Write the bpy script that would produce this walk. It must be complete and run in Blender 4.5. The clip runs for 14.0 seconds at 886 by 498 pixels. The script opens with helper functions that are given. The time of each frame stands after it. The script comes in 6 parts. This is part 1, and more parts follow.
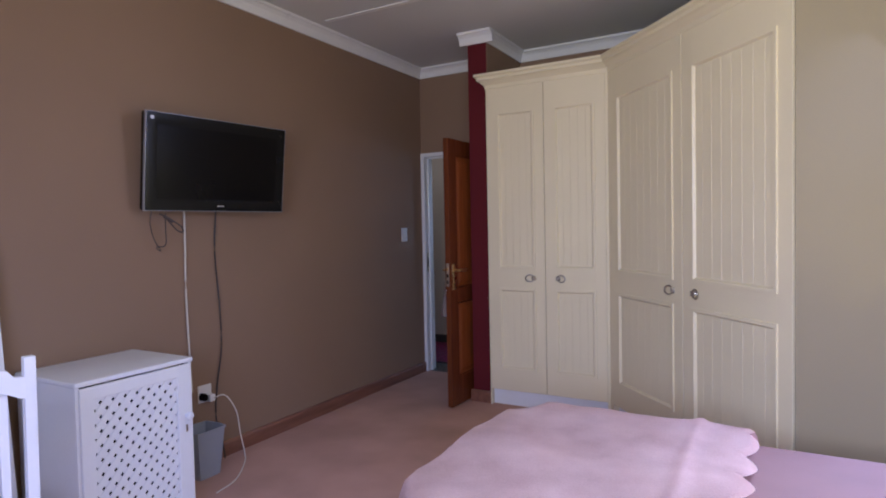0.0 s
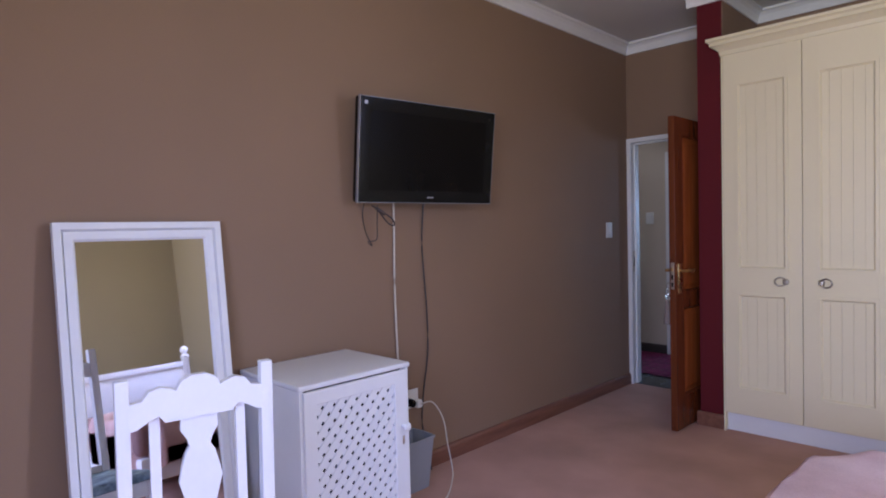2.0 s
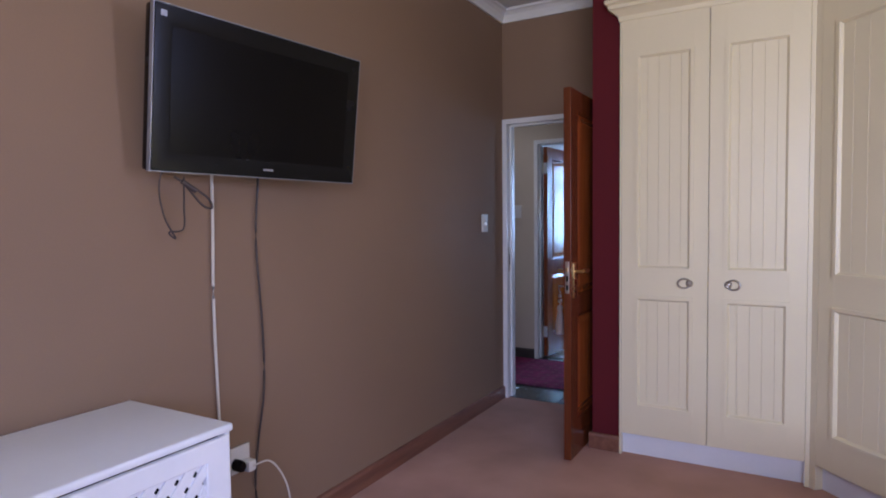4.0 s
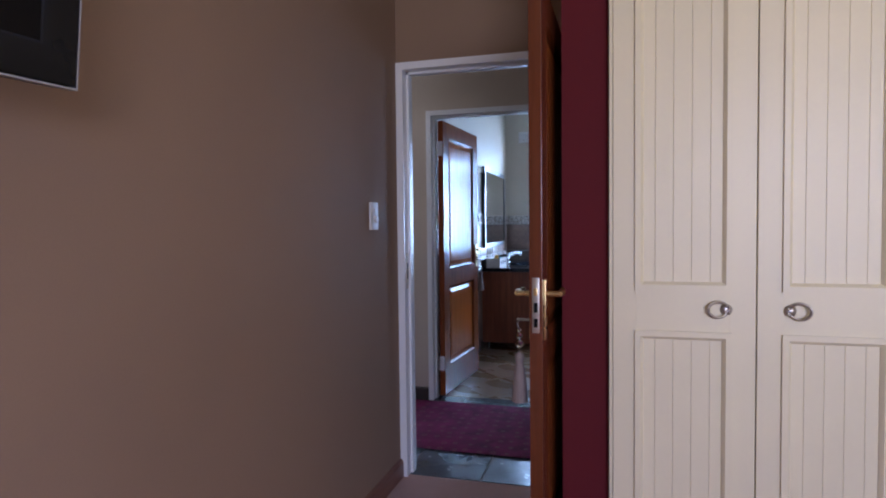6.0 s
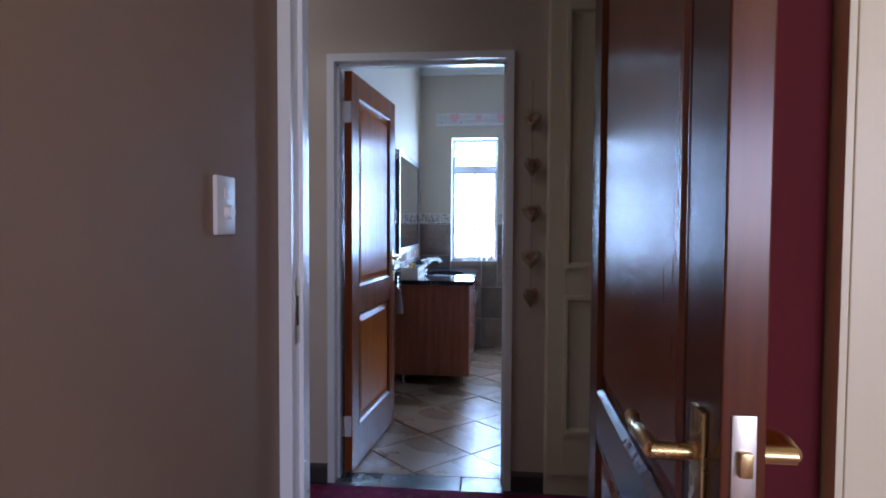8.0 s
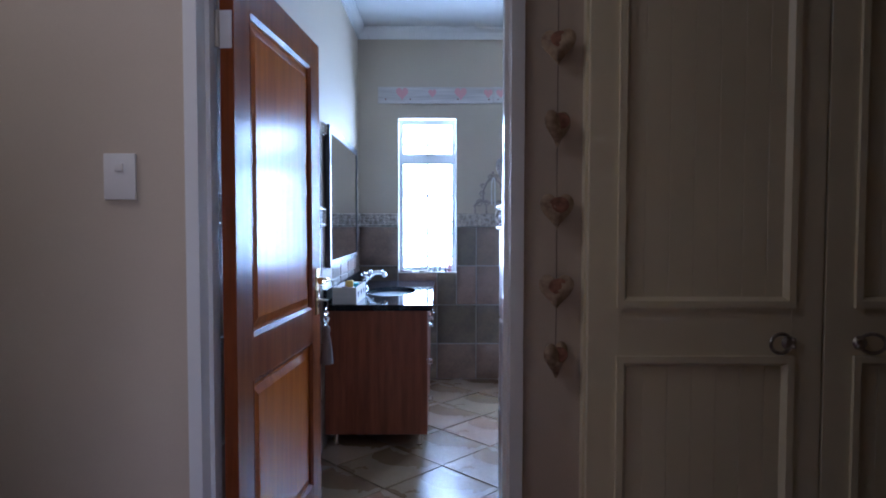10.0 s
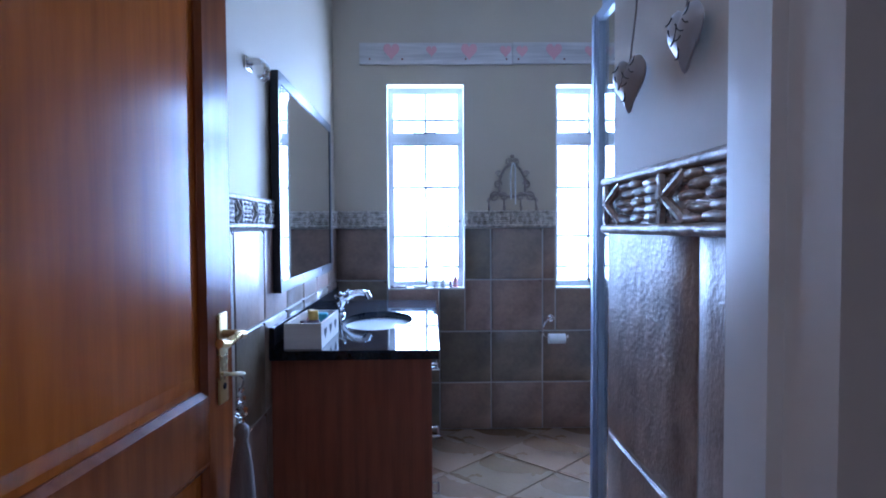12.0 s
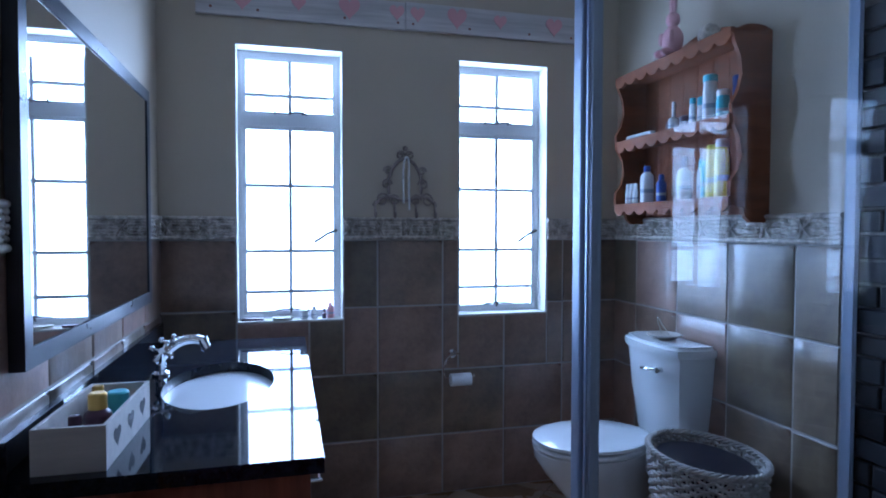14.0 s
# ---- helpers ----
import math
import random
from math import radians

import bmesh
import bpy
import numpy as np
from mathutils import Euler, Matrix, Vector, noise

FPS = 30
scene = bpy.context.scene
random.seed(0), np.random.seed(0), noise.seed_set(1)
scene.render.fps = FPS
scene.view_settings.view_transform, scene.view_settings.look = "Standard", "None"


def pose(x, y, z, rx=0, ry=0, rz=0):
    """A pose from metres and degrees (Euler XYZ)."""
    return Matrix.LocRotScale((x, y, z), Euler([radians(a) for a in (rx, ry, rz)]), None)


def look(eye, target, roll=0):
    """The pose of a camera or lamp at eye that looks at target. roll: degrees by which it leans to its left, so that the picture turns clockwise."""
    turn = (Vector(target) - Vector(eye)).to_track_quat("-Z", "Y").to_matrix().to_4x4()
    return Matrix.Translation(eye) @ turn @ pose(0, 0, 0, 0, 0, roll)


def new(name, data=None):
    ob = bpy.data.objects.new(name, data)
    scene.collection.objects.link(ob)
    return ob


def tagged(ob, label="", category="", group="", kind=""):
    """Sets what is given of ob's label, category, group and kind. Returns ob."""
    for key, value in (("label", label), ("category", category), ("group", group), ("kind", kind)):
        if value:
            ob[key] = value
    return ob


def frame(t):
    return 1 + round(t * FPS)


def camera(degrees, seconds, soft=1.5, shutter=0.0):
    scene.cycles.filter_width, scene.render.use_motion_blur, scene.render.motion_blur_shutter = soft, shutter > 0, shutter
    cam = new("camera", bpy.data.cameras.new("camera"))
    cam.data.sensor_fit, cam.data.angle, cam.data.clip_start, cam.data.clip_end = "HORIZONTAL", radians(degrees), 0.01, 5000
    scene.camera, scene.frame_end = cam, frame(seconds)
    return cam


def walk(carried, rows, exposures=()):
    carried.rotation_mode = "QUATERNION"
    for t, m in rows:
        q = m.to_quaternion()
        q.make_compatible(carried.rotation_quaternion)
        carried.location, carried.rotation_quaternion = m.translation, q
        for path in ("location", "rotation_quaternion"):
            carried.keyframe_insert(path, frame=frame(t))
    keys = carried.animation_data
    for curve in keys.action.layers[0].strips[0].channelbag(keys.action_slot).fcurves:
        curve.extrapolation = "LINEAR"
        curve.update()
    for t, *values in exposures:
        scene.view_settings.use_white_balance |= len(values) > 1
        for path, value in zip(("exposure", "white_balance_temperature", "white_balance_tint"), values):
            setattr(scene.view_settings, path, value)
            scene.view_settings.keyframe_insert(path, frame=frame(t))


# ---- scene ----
cam = camera(73.1, 14.0, soft=1.9)
PATH = [
    (0, (0.808, 0.31, 1.369), (-0.173, 2.051, 1.297), -1.2),
    (0.5, (0.709, 0.314, 1.364), (-0.432, 1.955, 1.291), -1.2),
    (1, (0.598, 0.333, 1.359), (-0.689, 1.862, 1.29), -1.3),
    (1.5, (0.439, 0.385, 1.356), (-0.943, 1.83, 1.291), -1.4),
    (2, (0.277, 0.462, 1.343), (-1.124, 1.888, 1.28), -1.4),
    (2.5, (0.108, 0.56, 1.342), (-1.266, 2.011, 1.27), -1.2),
    (3, (-0.012, 0.666, 1.325), (-1.248, 2.236, 1.249), -1.1),
    (3.5, (-0.162, 0.861, 1.32), (-1.273, 2.522, 1.241), -0.9),
    (4, (-0.35, 1.079, 1.317), (-1.334, 2.818, 1.229), -0.6),
    (4.2, (-0.439, 1.185, 1.302), (-1.372, 2.952, 1.217), -0.8),
    (6.3, (-1.202, 2.564, 1.261), (-1.694, 4.501, 1.182), -0.3),
    (6.5, (-1.243, 2.7, 1.27), (-1.705, 4.644, 1.188), -0.1),
    (7, (-1.35, 3.03, 1.274), (-1.719, 4.993, 1.192), -0.1),
    (7.5, (-1.48, 3.35, 1.278), (-1.752, 5.33, 1.196), 0.1),
    (8, (-1.576, 3.643, 1.273), (-1.76, 5.633, 1.192), 0.3),
    (8.5, (-1.662, 3.948, 1.287), (-1.769, 5.944, 1.209), 0.0),
    (8.7, (-1.687, 4.063, 1.286), (-1.761, 6.06, 1.209), 0.4),
    (11, (-1.751, 5.54, 1.286), (-1.709, 7.538, 1.208), -0.4),
    (11.5, (-1.772, 5.836, 1.289), (-1.726, 7.835, 1.213), -0.4),
    (12, (-1.799, 6.109, 1.283), (-1.758, 8.107, 1.211), -0.3),
    (12.5, (-1.84, 6.367, 1.311), (-1.78, 8.364, 1.237), -0.2),
    (12.7, (-1.826, 6.494, 1.312), (-1.713, 8.49, 1.241), 0.0),
    (13, (-1.856, 6.597, 1.319), (-1.645, 8.585, 1.248), -0.0),
    (13.5, (-1.856, 6.797, 1.331), (-1.502, 8.764, 1.26), 0.0),
    (14, (-1.846, 6.977, 1.33), (-1.341, 8.911, 1.265), 0.1),
]
EXPOSURES = [(0.0, -0.22, 5350, 17), (4.0, 0.06, 5300, 18), (6.5, 0.10, 5400, 20), (7.5, 0.14, 5450, 20), (8.5, 0.28, 5450, 21), (11.0, 0.30, 5200, 23), (12.5, 0.06, 4950, 25), (13.4, -0.12, 5000, 25), (14.0, -0.72, 5180, 23)]
walk(cam, [(t, look(eye, target, roll)) for t, eye, target, roll in PATH], EXPOSURES)

# ---- world and large lights ----
world = bpy.data.worlds.new("sky")
scene.world = world
world.use_nodes = True
wn = world.node_tree.nodes
sky = wn.new("ShaderNodeTexSky")
sky.sky_type, sky.sun_disc, sky.sun_elevation, sky.sun_rotation = "NISHITA", False, radians(50), radians(200)
wn["Background"].inputs[1].default_value = 0.12
world.node_tree.links.new(sky.outputs[0], wn["Background"].inputs[0])


def area(name, eye, target, w, h, watts, colour, spread=180):
    d = bpy.data.lights.new(name, "AREA")
    d.shape, d.size, d.size_y, d.energy, d.color, d.spread = "RECTANGLE", w, h, watts, colour, radians(spread)
    ob = new(name, d)
    ob.matrix_world = look(eye, target)
    return ob


# daylight in the window openings: cool from the sky, warm green from the sunlit garden
SKYC, GARDEN, COOL = (0.62, 0.66, 1.0), (1.0, 0.83, 0.33), (0.515, 0.745, 1.0)
area("bedroom_south_sky", (0.9, -0.72, 1.6), (0.9, 0.9, 0.5), 2.3, 1.35, 100, SKYC, 150)
area("bedroom_south_garden", (0.9, -0.73, 1.6), (0.9, 0.9, 2.8), 2.3, 1.35, 50, GARDEN, 125)
# side pair: added lamps in an assumed, unseen opening, for light from the right
area("bedroom_side_sky", (1.39, 3.40, 1.6), (0.2, 1.4, 0.5), 0.36, 1.35, 56, SKYC, 140)
area("bedroom_side_garden", (1.39, 3.41, 1.6), (0.2, 1.4, 2.6), 0.36, 1.35, 30, GARDEN, 140)
for wx in (-1.828, -0.77):
    area("bathroom_window_sky", (wx, 10.05, 1.535), (wx, 5.6, 0.95), 0.45, 1.22, 46, COOL)
# added lamp in an assumed, unseen ceiling opening, for light from the upper left
area("passage_skylight", (-3.25, 5.70, 2.90), (-2.4, 5.72, 1.9), 0.7, 0.6, 4.4, (1.0, 0.93, 0.82))

# ---- materials ----


def mat(name, colour, rough=0.6, metal=0.0, vary=0.12, scale=6.0, fine=60.0, bump=0.1, coat=0.0, stretch=None, second=None, random_obj=0.0, rvar=0.08):
    """A painted, woven or stony surface: colour drifts at two scales, with fine relief."""
    m = bpy.data.materials.new(name)
    m.use_nodes = True
    nt = m.node_tree
    n, l = nt.nodes, nt.links
    b = n["Principled BSDF"]
    b.inputs["Roughness"].default_value, b.inputs["Metallic"].default_value = rough, metal
    b.inputs["Coat Weight"].default_value = coat
    b.inputs["Coat Roughness"].default_value = 0.15
    tc, mp = n.new("ShaderNodeTexCoord"), n.new("ShaderNodeMapping")
    l.new(tc.outputs["Object"], mp.inputs[0])
    if stretch:
        mp.inputs["Scale"].default_value = stretch
    big, small = n.new("ShaderNodeTexNoise"), n.new("ShaderNodeTexNoise")
    big.inputs["Scale"].default_value, big.inputs["Detail"].default_value = scale, 5
    small.inputs["Scale"].default_value, small.inputs["Detail"].default_value = fine, 3
    l.new(mp.outputs[0], big.inputs[0])
    l.new(mp.outputs[0], small.inputs[0])
    mix = n.new("ShaderNodeMath")
    mix.operation = "MULTIPLY_ADD"
    l.new(small.outputs[0], mix.inputs[0])
    mix.inputs[1].default_value = 0.35
    l.new(big.outputs[0], mix.inputs[2])
    ramp = n.new("ShaderNodeMapRange")
    l.new(mix.outputs[0], ramp.inputs[0])
    ramp.inputs[1].default_value, ramp.inputs[2].default_value = 0.4, 0.95
    c = n.new("ShaderNodeMix")
    c.data_type = "RGBA"
    l.new(ramp.outputs[0], c.inputs[0])
    dark = second or tuple(v * (1 - vary) for v in colour)
    light = tuple(min(1.0, v * (1 + vary)) for v in colour)
    c.inputs[6].default_value, c.inputs[7].default_value = (*dark, 1), (*light, 1)
    out = c.outputs[2]
    if random_obj:
        info, hs = n.new("ShaderNodeObjectInfo"), n.new("ShaderNodeHueSaturation")
        mr = n.new("ShaderNodeMapRange")
        l.new(info.outputs["Random"], mr.inputs[0])
        mr.inputs[3].default_value, mr.inputs[4].default_value = 1 - random_obj, 1 + random_obj
        l.new(mr.outputs[0], hs.inputs["Value"])
        hue = n.new("ShaderNodeMapRange")
        l.new(info.outputs["Random"], hue.inputs[0])
        hue.inputs[3].default_value, hue.inputs[4].default_value = 0.5 + 0.055 * random_obj, 0.5 - 0.055 * random_obj
        l.new(hue.outputs[0], hs.inputs["Hue"])
        l.new(out, hs.inputs["Color"])
        out = hs.outputs[0]
    l.new(out, b.inputs["Base Color"])
    rr = n.new("ShaderNodeMapRange")
    l.new(big.outputs[0], rr.inputs[0])
    rr.inputs[3].default_value, rr.inputs[4].default_value = max(0.02, rough - rvar), min(1, rough + rvar)
    l.new(rr.outputs[0], b.inputs["Roughness"])
    if bump:
        bp = n.new("ShaderNodeBump")
        bp.inputs["Strength"].default_value, bp.inputs["Distance"].default_value = bump, 0.004
        l.new(mix.outputs[0], bp.inputs["Height"])
        l.new(bp.outputs[0], b.inputs["Normal"])
    return m


def wood(name, dark, light, rough=0.35, coat=0.4, axis=2):
    s = [14.0, 14.0, 14.0]
    s[axis] = 0.9
    return mat(name, light, rough, 0, 0.1, 2.2, 9.0, 0.0, coat, tuple(s), dark, rvar=0.02)


def glass(name, tint=(1, 1, 1), rough=0.0, ior=1.45):
    m = bpy.data.materials.new(name)
    m.use_nodes = True
    b = m.node_tree.nodes["Principled BSDF"]
    b.inputs["Base Color"].default_value = (*tint, 1)
    b.inputs["Transmission Weight"].default_value, b.inputs["Roughness"].default_value, b.inputs["IOR"].default_value = 1, rough, ior
    return m


def glow(name, colour, strength):
    m = bpy.data.materials.new(name)
    m.use_nodes = True
    b = m.node_tree.nodes["Principled BSDF"]
    b.inputs["Base Color"].default_value = (*colour, 1)
    b.inputs["Emission Color"].default_value, b.inputs["Emission Strength"].default_value = (*colour, 1), strength
    return m


M_TAUPE = mat("taupe_wall_paint", (0.264, 0.175, 0.112), 0.7, vary=0.06, scale=1.5, fine=150, bump=0.05)
M_OLIVE = mat("olive_wall_paint", (0.30, 0.25, 0.15), 0.7, vary=0.06, scale=1.5, fine=150, bump=0.05)
M_CREAM_WALL = mat("cream_wall_paint", (0.53, 0.445, 0.34), 0.55, vary=0.05, scale=1.5, fine=150, bump=0.05)
M_MAROON = mat("maroon_wall_paint", (0.10, 0.010, 0.014), 0.8, vary=0.08, scale=2, fine=150, bump=0.05)
M_WHITE = mat("white_gloss_paint", (0.78, 0.78, 0.76), 0.3, vary=0.03, scale=3, fine=40, bump=0.03, coat=0.3)
M_CHALK = mat("white_satin_furniture_paint", (0.78, 0.79, 0.80), 0.45, vary=0.03, scale=4, fine=60, bump=0.05)
M_CEIL = mat("white_ceiling_board", (0.62, 0.62, 0.60), 0.8, vary=0.03, scale=1, fine=90, bump=0.04)
M_CREAM = mat("cream_wardrobe_paint", (0.75, 0.67, 0.455), 0.4, vary=0.03, scale=2, fine=70, bump=0.03)
M_CARPET = mat("brown_pile_carpet", (0.47, 0.285, 0.225), 0.95, vary=0.2, scale=2.2, fine=420, bump=0.6)
M_DOOR = wood("red_brown_varnished_wood", (0.085, 0.021, 0.006), (0.130, 0.034, 0.010), 0.24, 0.05)
M_DOORPANEL = wood("red_brown_varnished_veneer", (0.18, 0.046, 0.011), (0.25, 0.068, 0.016), 0.24, 0.1)
M_ORANGEDOOR = wood("orange_brown_varnished_veneer", (0.31, 0.072, 0.008), (0.46, 0.118, 0.011), 0.20, 0.0)
M_REDSTILE = wood("russet_varnished_wood", (0.16, 0.038, 0.009), (0.25, 0.063, 0.014), 0.22, 0.0)
M_SKIRT = wood("brown_skirting_wood", (0.13, 0.05, 0.03), (0.22, 0.10, 0.06), 0.4, 0.2, 1)
M_VANITY = wood("cherry_veneer", (0.15, 0.036, 0.016), (0.30, 0.084, 0.038), 0.35, 0.15)
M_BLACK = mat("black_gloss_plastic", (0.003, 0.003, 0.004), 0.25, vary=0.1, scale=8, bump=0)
M_SCREEN = mat("dark_tv_screen", (0.0025, 0.002, 0.0025), 0.25, vary=0.1, scale=3, bump=0)
M_SILVER = mat("silver_plastic", (0.30, 0.30, 0.32), 0.35, 0.4, bump=0)
M_BRASS = mat("worn_brass", (0.62, 0.45, 0.2), 0.28, 1.0, 0.15, 10, bump=0.02)
M_STEEL = mat("nickel_plated_steel", (0.62, 0.58, 0.5), 0.3, 1.0, 0.1, 10, bump=0.02)
M_CHROME = mat("chrome", (0.8, 0.8, 0.82), 0.08, 1.0, 0.04, 10, bump=0, rvar=0.03)
M_MIRROR = mat("mirror_silver", (0.9, 0.9, 0.9), 0.02, 1.0, 0.0, 1, bump=0, rvar=0.0)
M_GRANITE = mat("black_polished_granite", (0.012, 0.014, 0.020), 0.05, vary=0.8, scale=60, fine=300, bump=0, rvar=0.02)
M_CERAMIC = mat("white_glazed_ceramic", (0.78, 0.79, 0.80), 0.1, vary=0.02, bump=0, coat=0.5)
M_ALU = mat("pale_blue_grey_aluminium", (0.34, 0.40, 0.52), 0.4, 0.5, 0.06, 5, bump=0.02)
M_SLATE = mat("slate_wall_tile", (0.25, 0.168, 0.112), 0.30, vary=0.25, scale=5, fine=45, bump=0.8, second=(0.11, 0.07, 0.05), random_obj=0.38)
M_FLOORTILE = mat("rust_brown_slate_floor_tile", (0.285, 0.178, 0.104), 0.28, vary=0.15, scale=3.0, fine=34, bump=0.6, second=(0.21, 0.126, 0.072), random_obj=0.16, rvar=0.12)
M_HALLTILE = mat("blue_black_slate_floor_tile", (0.06, 0.07, 0.075), 0.25, vary=0.4, scale=6, fine=40, bump=0.5, random_obj=0.25)
M_CLEFT = mat("cleft_slate_tile", (0.38, 0.32, 0.28), 0.33, vary=0.3, scale=14, fine=150, bump=0.75, stretch=(1.4, 1.4, 1.0), second=(0.16, 0.135, 0.12), random_obj=0.2)
# darker colour for the border's recesses: antique wash plus painted shade
M_RECESS = mat("recess_shade_and_wash", (0.32, 0.28, 0.24), 0.6, vary=0.3, scale=20, bump=0.2)
M_GROUT = mat("pale_tile_grout", (0.42, 0.39, 0.36), 0.85, vary=0.1, scale=10, bump=0.2)
M_BORDER = mat("ivory_relief_border_tile", (0.64, 0.58, 0.51), 0.32, vary=0.2, scale=38, fine=140, bump=1.0, second=(0.17, 0.13, 0.10))
M_FLOORGROUT = mat("dark_dirty_floor_grout", (0.15, 0.122, 0.10), 0.8, vary=0.25, scale=12, bump=0.3)
M_GLASS = glass("clear_glass")
M_SHOWERGLASS = glass("thin_shower_glass", (0.97, 0.99, 0.99), 0.0, 1.2)
M_PINK = mat("pink_fleece_blanket", (0.90, 0.70, 0.66), 0.95, vary=0.05, scale=4.5, fine=160, bump=0.8, second=(0.68, 0.46, 0.42))
M_MAUVE = mat("mauve_bed_cover", (0.24, 0.14, 0.13), 0.9, vary=0.1, scale=4, fine=260, bump=0.4)
M_OUT = glow("bright_daylight_outside", (0.66, 0.84, 1.0), 7.0)

def matt(m, level):
    """Takes the shine off a surface."""
    m.node_tree.nodes["Principled BSDF"].inputs["Specular IOR Level"].default_value = level


matt(M_MAROON, 0.2)
matt(M_FLOORTILE, 0.8)
matt(M_SLATE, 0.8)
matt(M_DOOR, 0.35)
matt(M_DOORPANEL, 0.36)
matt(M_ORANGEDOOR, 0.2)
matt(M_REDSTILE, 0.22)
matt(M_TAUPE, 0.3)
matt(M_GRANITE, 0.42)
matt(M_SCREEN, 0.12)
matt(M_BLACK, 0.2)
matt(M_CARPET, 0.15)
# ---- builders ----


def box(bm, x0, y0, z0, x1, y1, z1, bev=0.0, seg=2):
    r = bmesh.ops.create_cube(bm, size=1)
    vs = r["verts"]
    bmesh.ops.transform(bm, matrix=Matrix.Translation(((x0 + x1) / 2, (y0 + y1) / 2, (z0 + z1) / 2)) @ Matrix.Diagonal((abs(x1 - x0), abs(y1 - y0), abs(z1 - z0), 1)), verts=vs)
    if bev:
        es = list({e for v in vs for e in v.link_edges})
        bmesh.ops.bevel(bm, geom=es, offset=bev, segments=seg, profile=0.6, affect="EDGES")
    return bm


def cyl(bm, a, b, r0, r1=None, n=20, cap=True):
    a, b = Vector(a), Vector(b)
    d = b - a
    m = Matrix.Translation((a + b) / 2) @ d.to_track_quat("Z", "Y").to_matrix().to_4x4()
    bmesh.ops.create_cone(bm, cap_ends=cap, segments=n, radius1=r0, radius2=r0 if r1 is None else r1, depth=d.length, matrix=m)
    return bm


def ball(bm, c, r, sx=1, sy=1, sz=1, n=16):
    bmesh.ops.create_uvsphere(bm, u_segments=n, v_segments=max(6, n // 2), radius=r, matrix=Matrix.Translation(c) @ Matrix.Diagonal((sx, sy, sz, 1)))
    return bm


def lathe(bm, profile, c=(0, 0, 0), n=28, sx=1.0, sy=1.0):
    rings = []
    for r, z in profile:
        rings.append([bm.verts.new((c[0] + sx * r * math.cos(2 * math.pi * k / n), c[1] + sy * r * math.sin(2 * math.pi * k / n), c[2] + z)) for k in range(n)])
    for a, b in zip(rings, rings[1:]):
        for k in range(n):
            bm.faces.new((a[k], a[(k + 1) % n], b[(k + 1) % n], b[k]))
    if profile[0][0] > 1e-4:
        bm.faces.new(rings[0][::-1])
    if profile[-1][0] > 1e-4:
        bm.faces.new(rings[-1])
    return bm


def prism(bm, outline, y0, y1, plane="xz"):
    """An outline in the xz, xy or yz plane, drawn out along the third axis from y0 to y1."""
    def at(u, v, w):
        return {"xz": (u, w, v), "xy": (u, v, w), "yz": (w, u, v)}[plane]
    a = [bm.verts.new(at(u, v, y0)) for u, v in outline]
    b = [bm.verts.new(at(u, v, y1)) for u, v in outline]
    n = len(outline)
    bm.faces.new(a)
    bm.faces.new(b[::-1])
    for k in range(n):
        bm.faces.new((a[k], b[k], b[(k + 1) % n], a[(k + 1) % n]))
    return bm


def tube(bm, pts, r, n=8):
    """A round cable or rod through the points."""
    pts = [Vector(p) for p in pts]
    rings = []
    for i, p in enumerate(pts):
        d = (pts[min(i + 1, len(pts) - 1)] - pts[max(i - 1, 0)]).normalized()
        q = d.to_track_quat("Z", "Y")
        rings.append([bm.verts.new(p + q @ Vector((r * math.cos(2 * math.pi * k / n), r * math.sin(2 * math.pi * k / n), 0))) for k in range(n)])
    for a, b in zip(rings, rings[1:]):
        for k in range(n):
            bm.faces.new((a[k], a[(k + 1) % n], b[(k + 1) % n], b[k]))
    bm.faces.new(rings[0][::-1])
    bm.faces.new(rings[-1])
    return bm


def curve(points, steps=6):
    """Points along a smooth line through the given ones."""
    p = [Vector(q) for q in points]
    p = [2 * p[0] - p[1]] + p + [2 * p[-1] - p[-2]]
    out = []
    for i in range(1, len(p) - 2):
        for k in range(steps):
            t = k / steps
            out.append(0.5 * (2 * p[i] + (p[i + 1] - p[i - 1]) * t + (2 * p[i - 1] - 5 * p[i] + 4 * p[i + 1] - p[i + 2]) * t * t + (3 * p[i] - p[i - 1] - 3 * p[i + 1] + p[i + 2]) * t ** 3))
    out.append(p[-2])
    return out


def mesh_of(name, bm, material, smooth=False):
    bmesh.ops.recalc_face_normals(bm, faces=bm.faces)
    me = bpy.data.meshes.new(name)
    bm.to_mesh(me)
    bm.free()
    me.materials.append(material)
    if smooth:
        me.shade_smooth()
        me.set_sharp_from_angle(angle=radians(38))
    return me


def part(name, bm, material, parent, label="", smooth=True, m=None):
    ob = new(name, mesh_of(name, bm, material, smooth))
    ob.parent = parent
    if m is not None:
        ob.matrix_basis = m
    return tagged(ob, label)


def thing(name, label, category, m=None, group="", kind=""):
    ob = new(name)
    ob.empty_display_size = 0.05
    if m is not None:
        ob.matrix_basis = m
    return tagged(ob, label, category, group, kind)


def solo(name, bm, material, label, category, group="", kind="", m=None, smooth=True):
    ob = new(name, mesh_of(name, bm, material, smooth))
    if m is not None:
        ob.matrix_basis = m
    return tagged(ob, label, category, group, kind)


def B():
    return bmesh.new()


def structure(name, boxes, material, label, bev=0.0):
    bm = B()
    for b in boxes:
        box(bm, *b, bev=bev)
    return solo(name, bm, material, label, "structure", kind="structure", smooth=False)


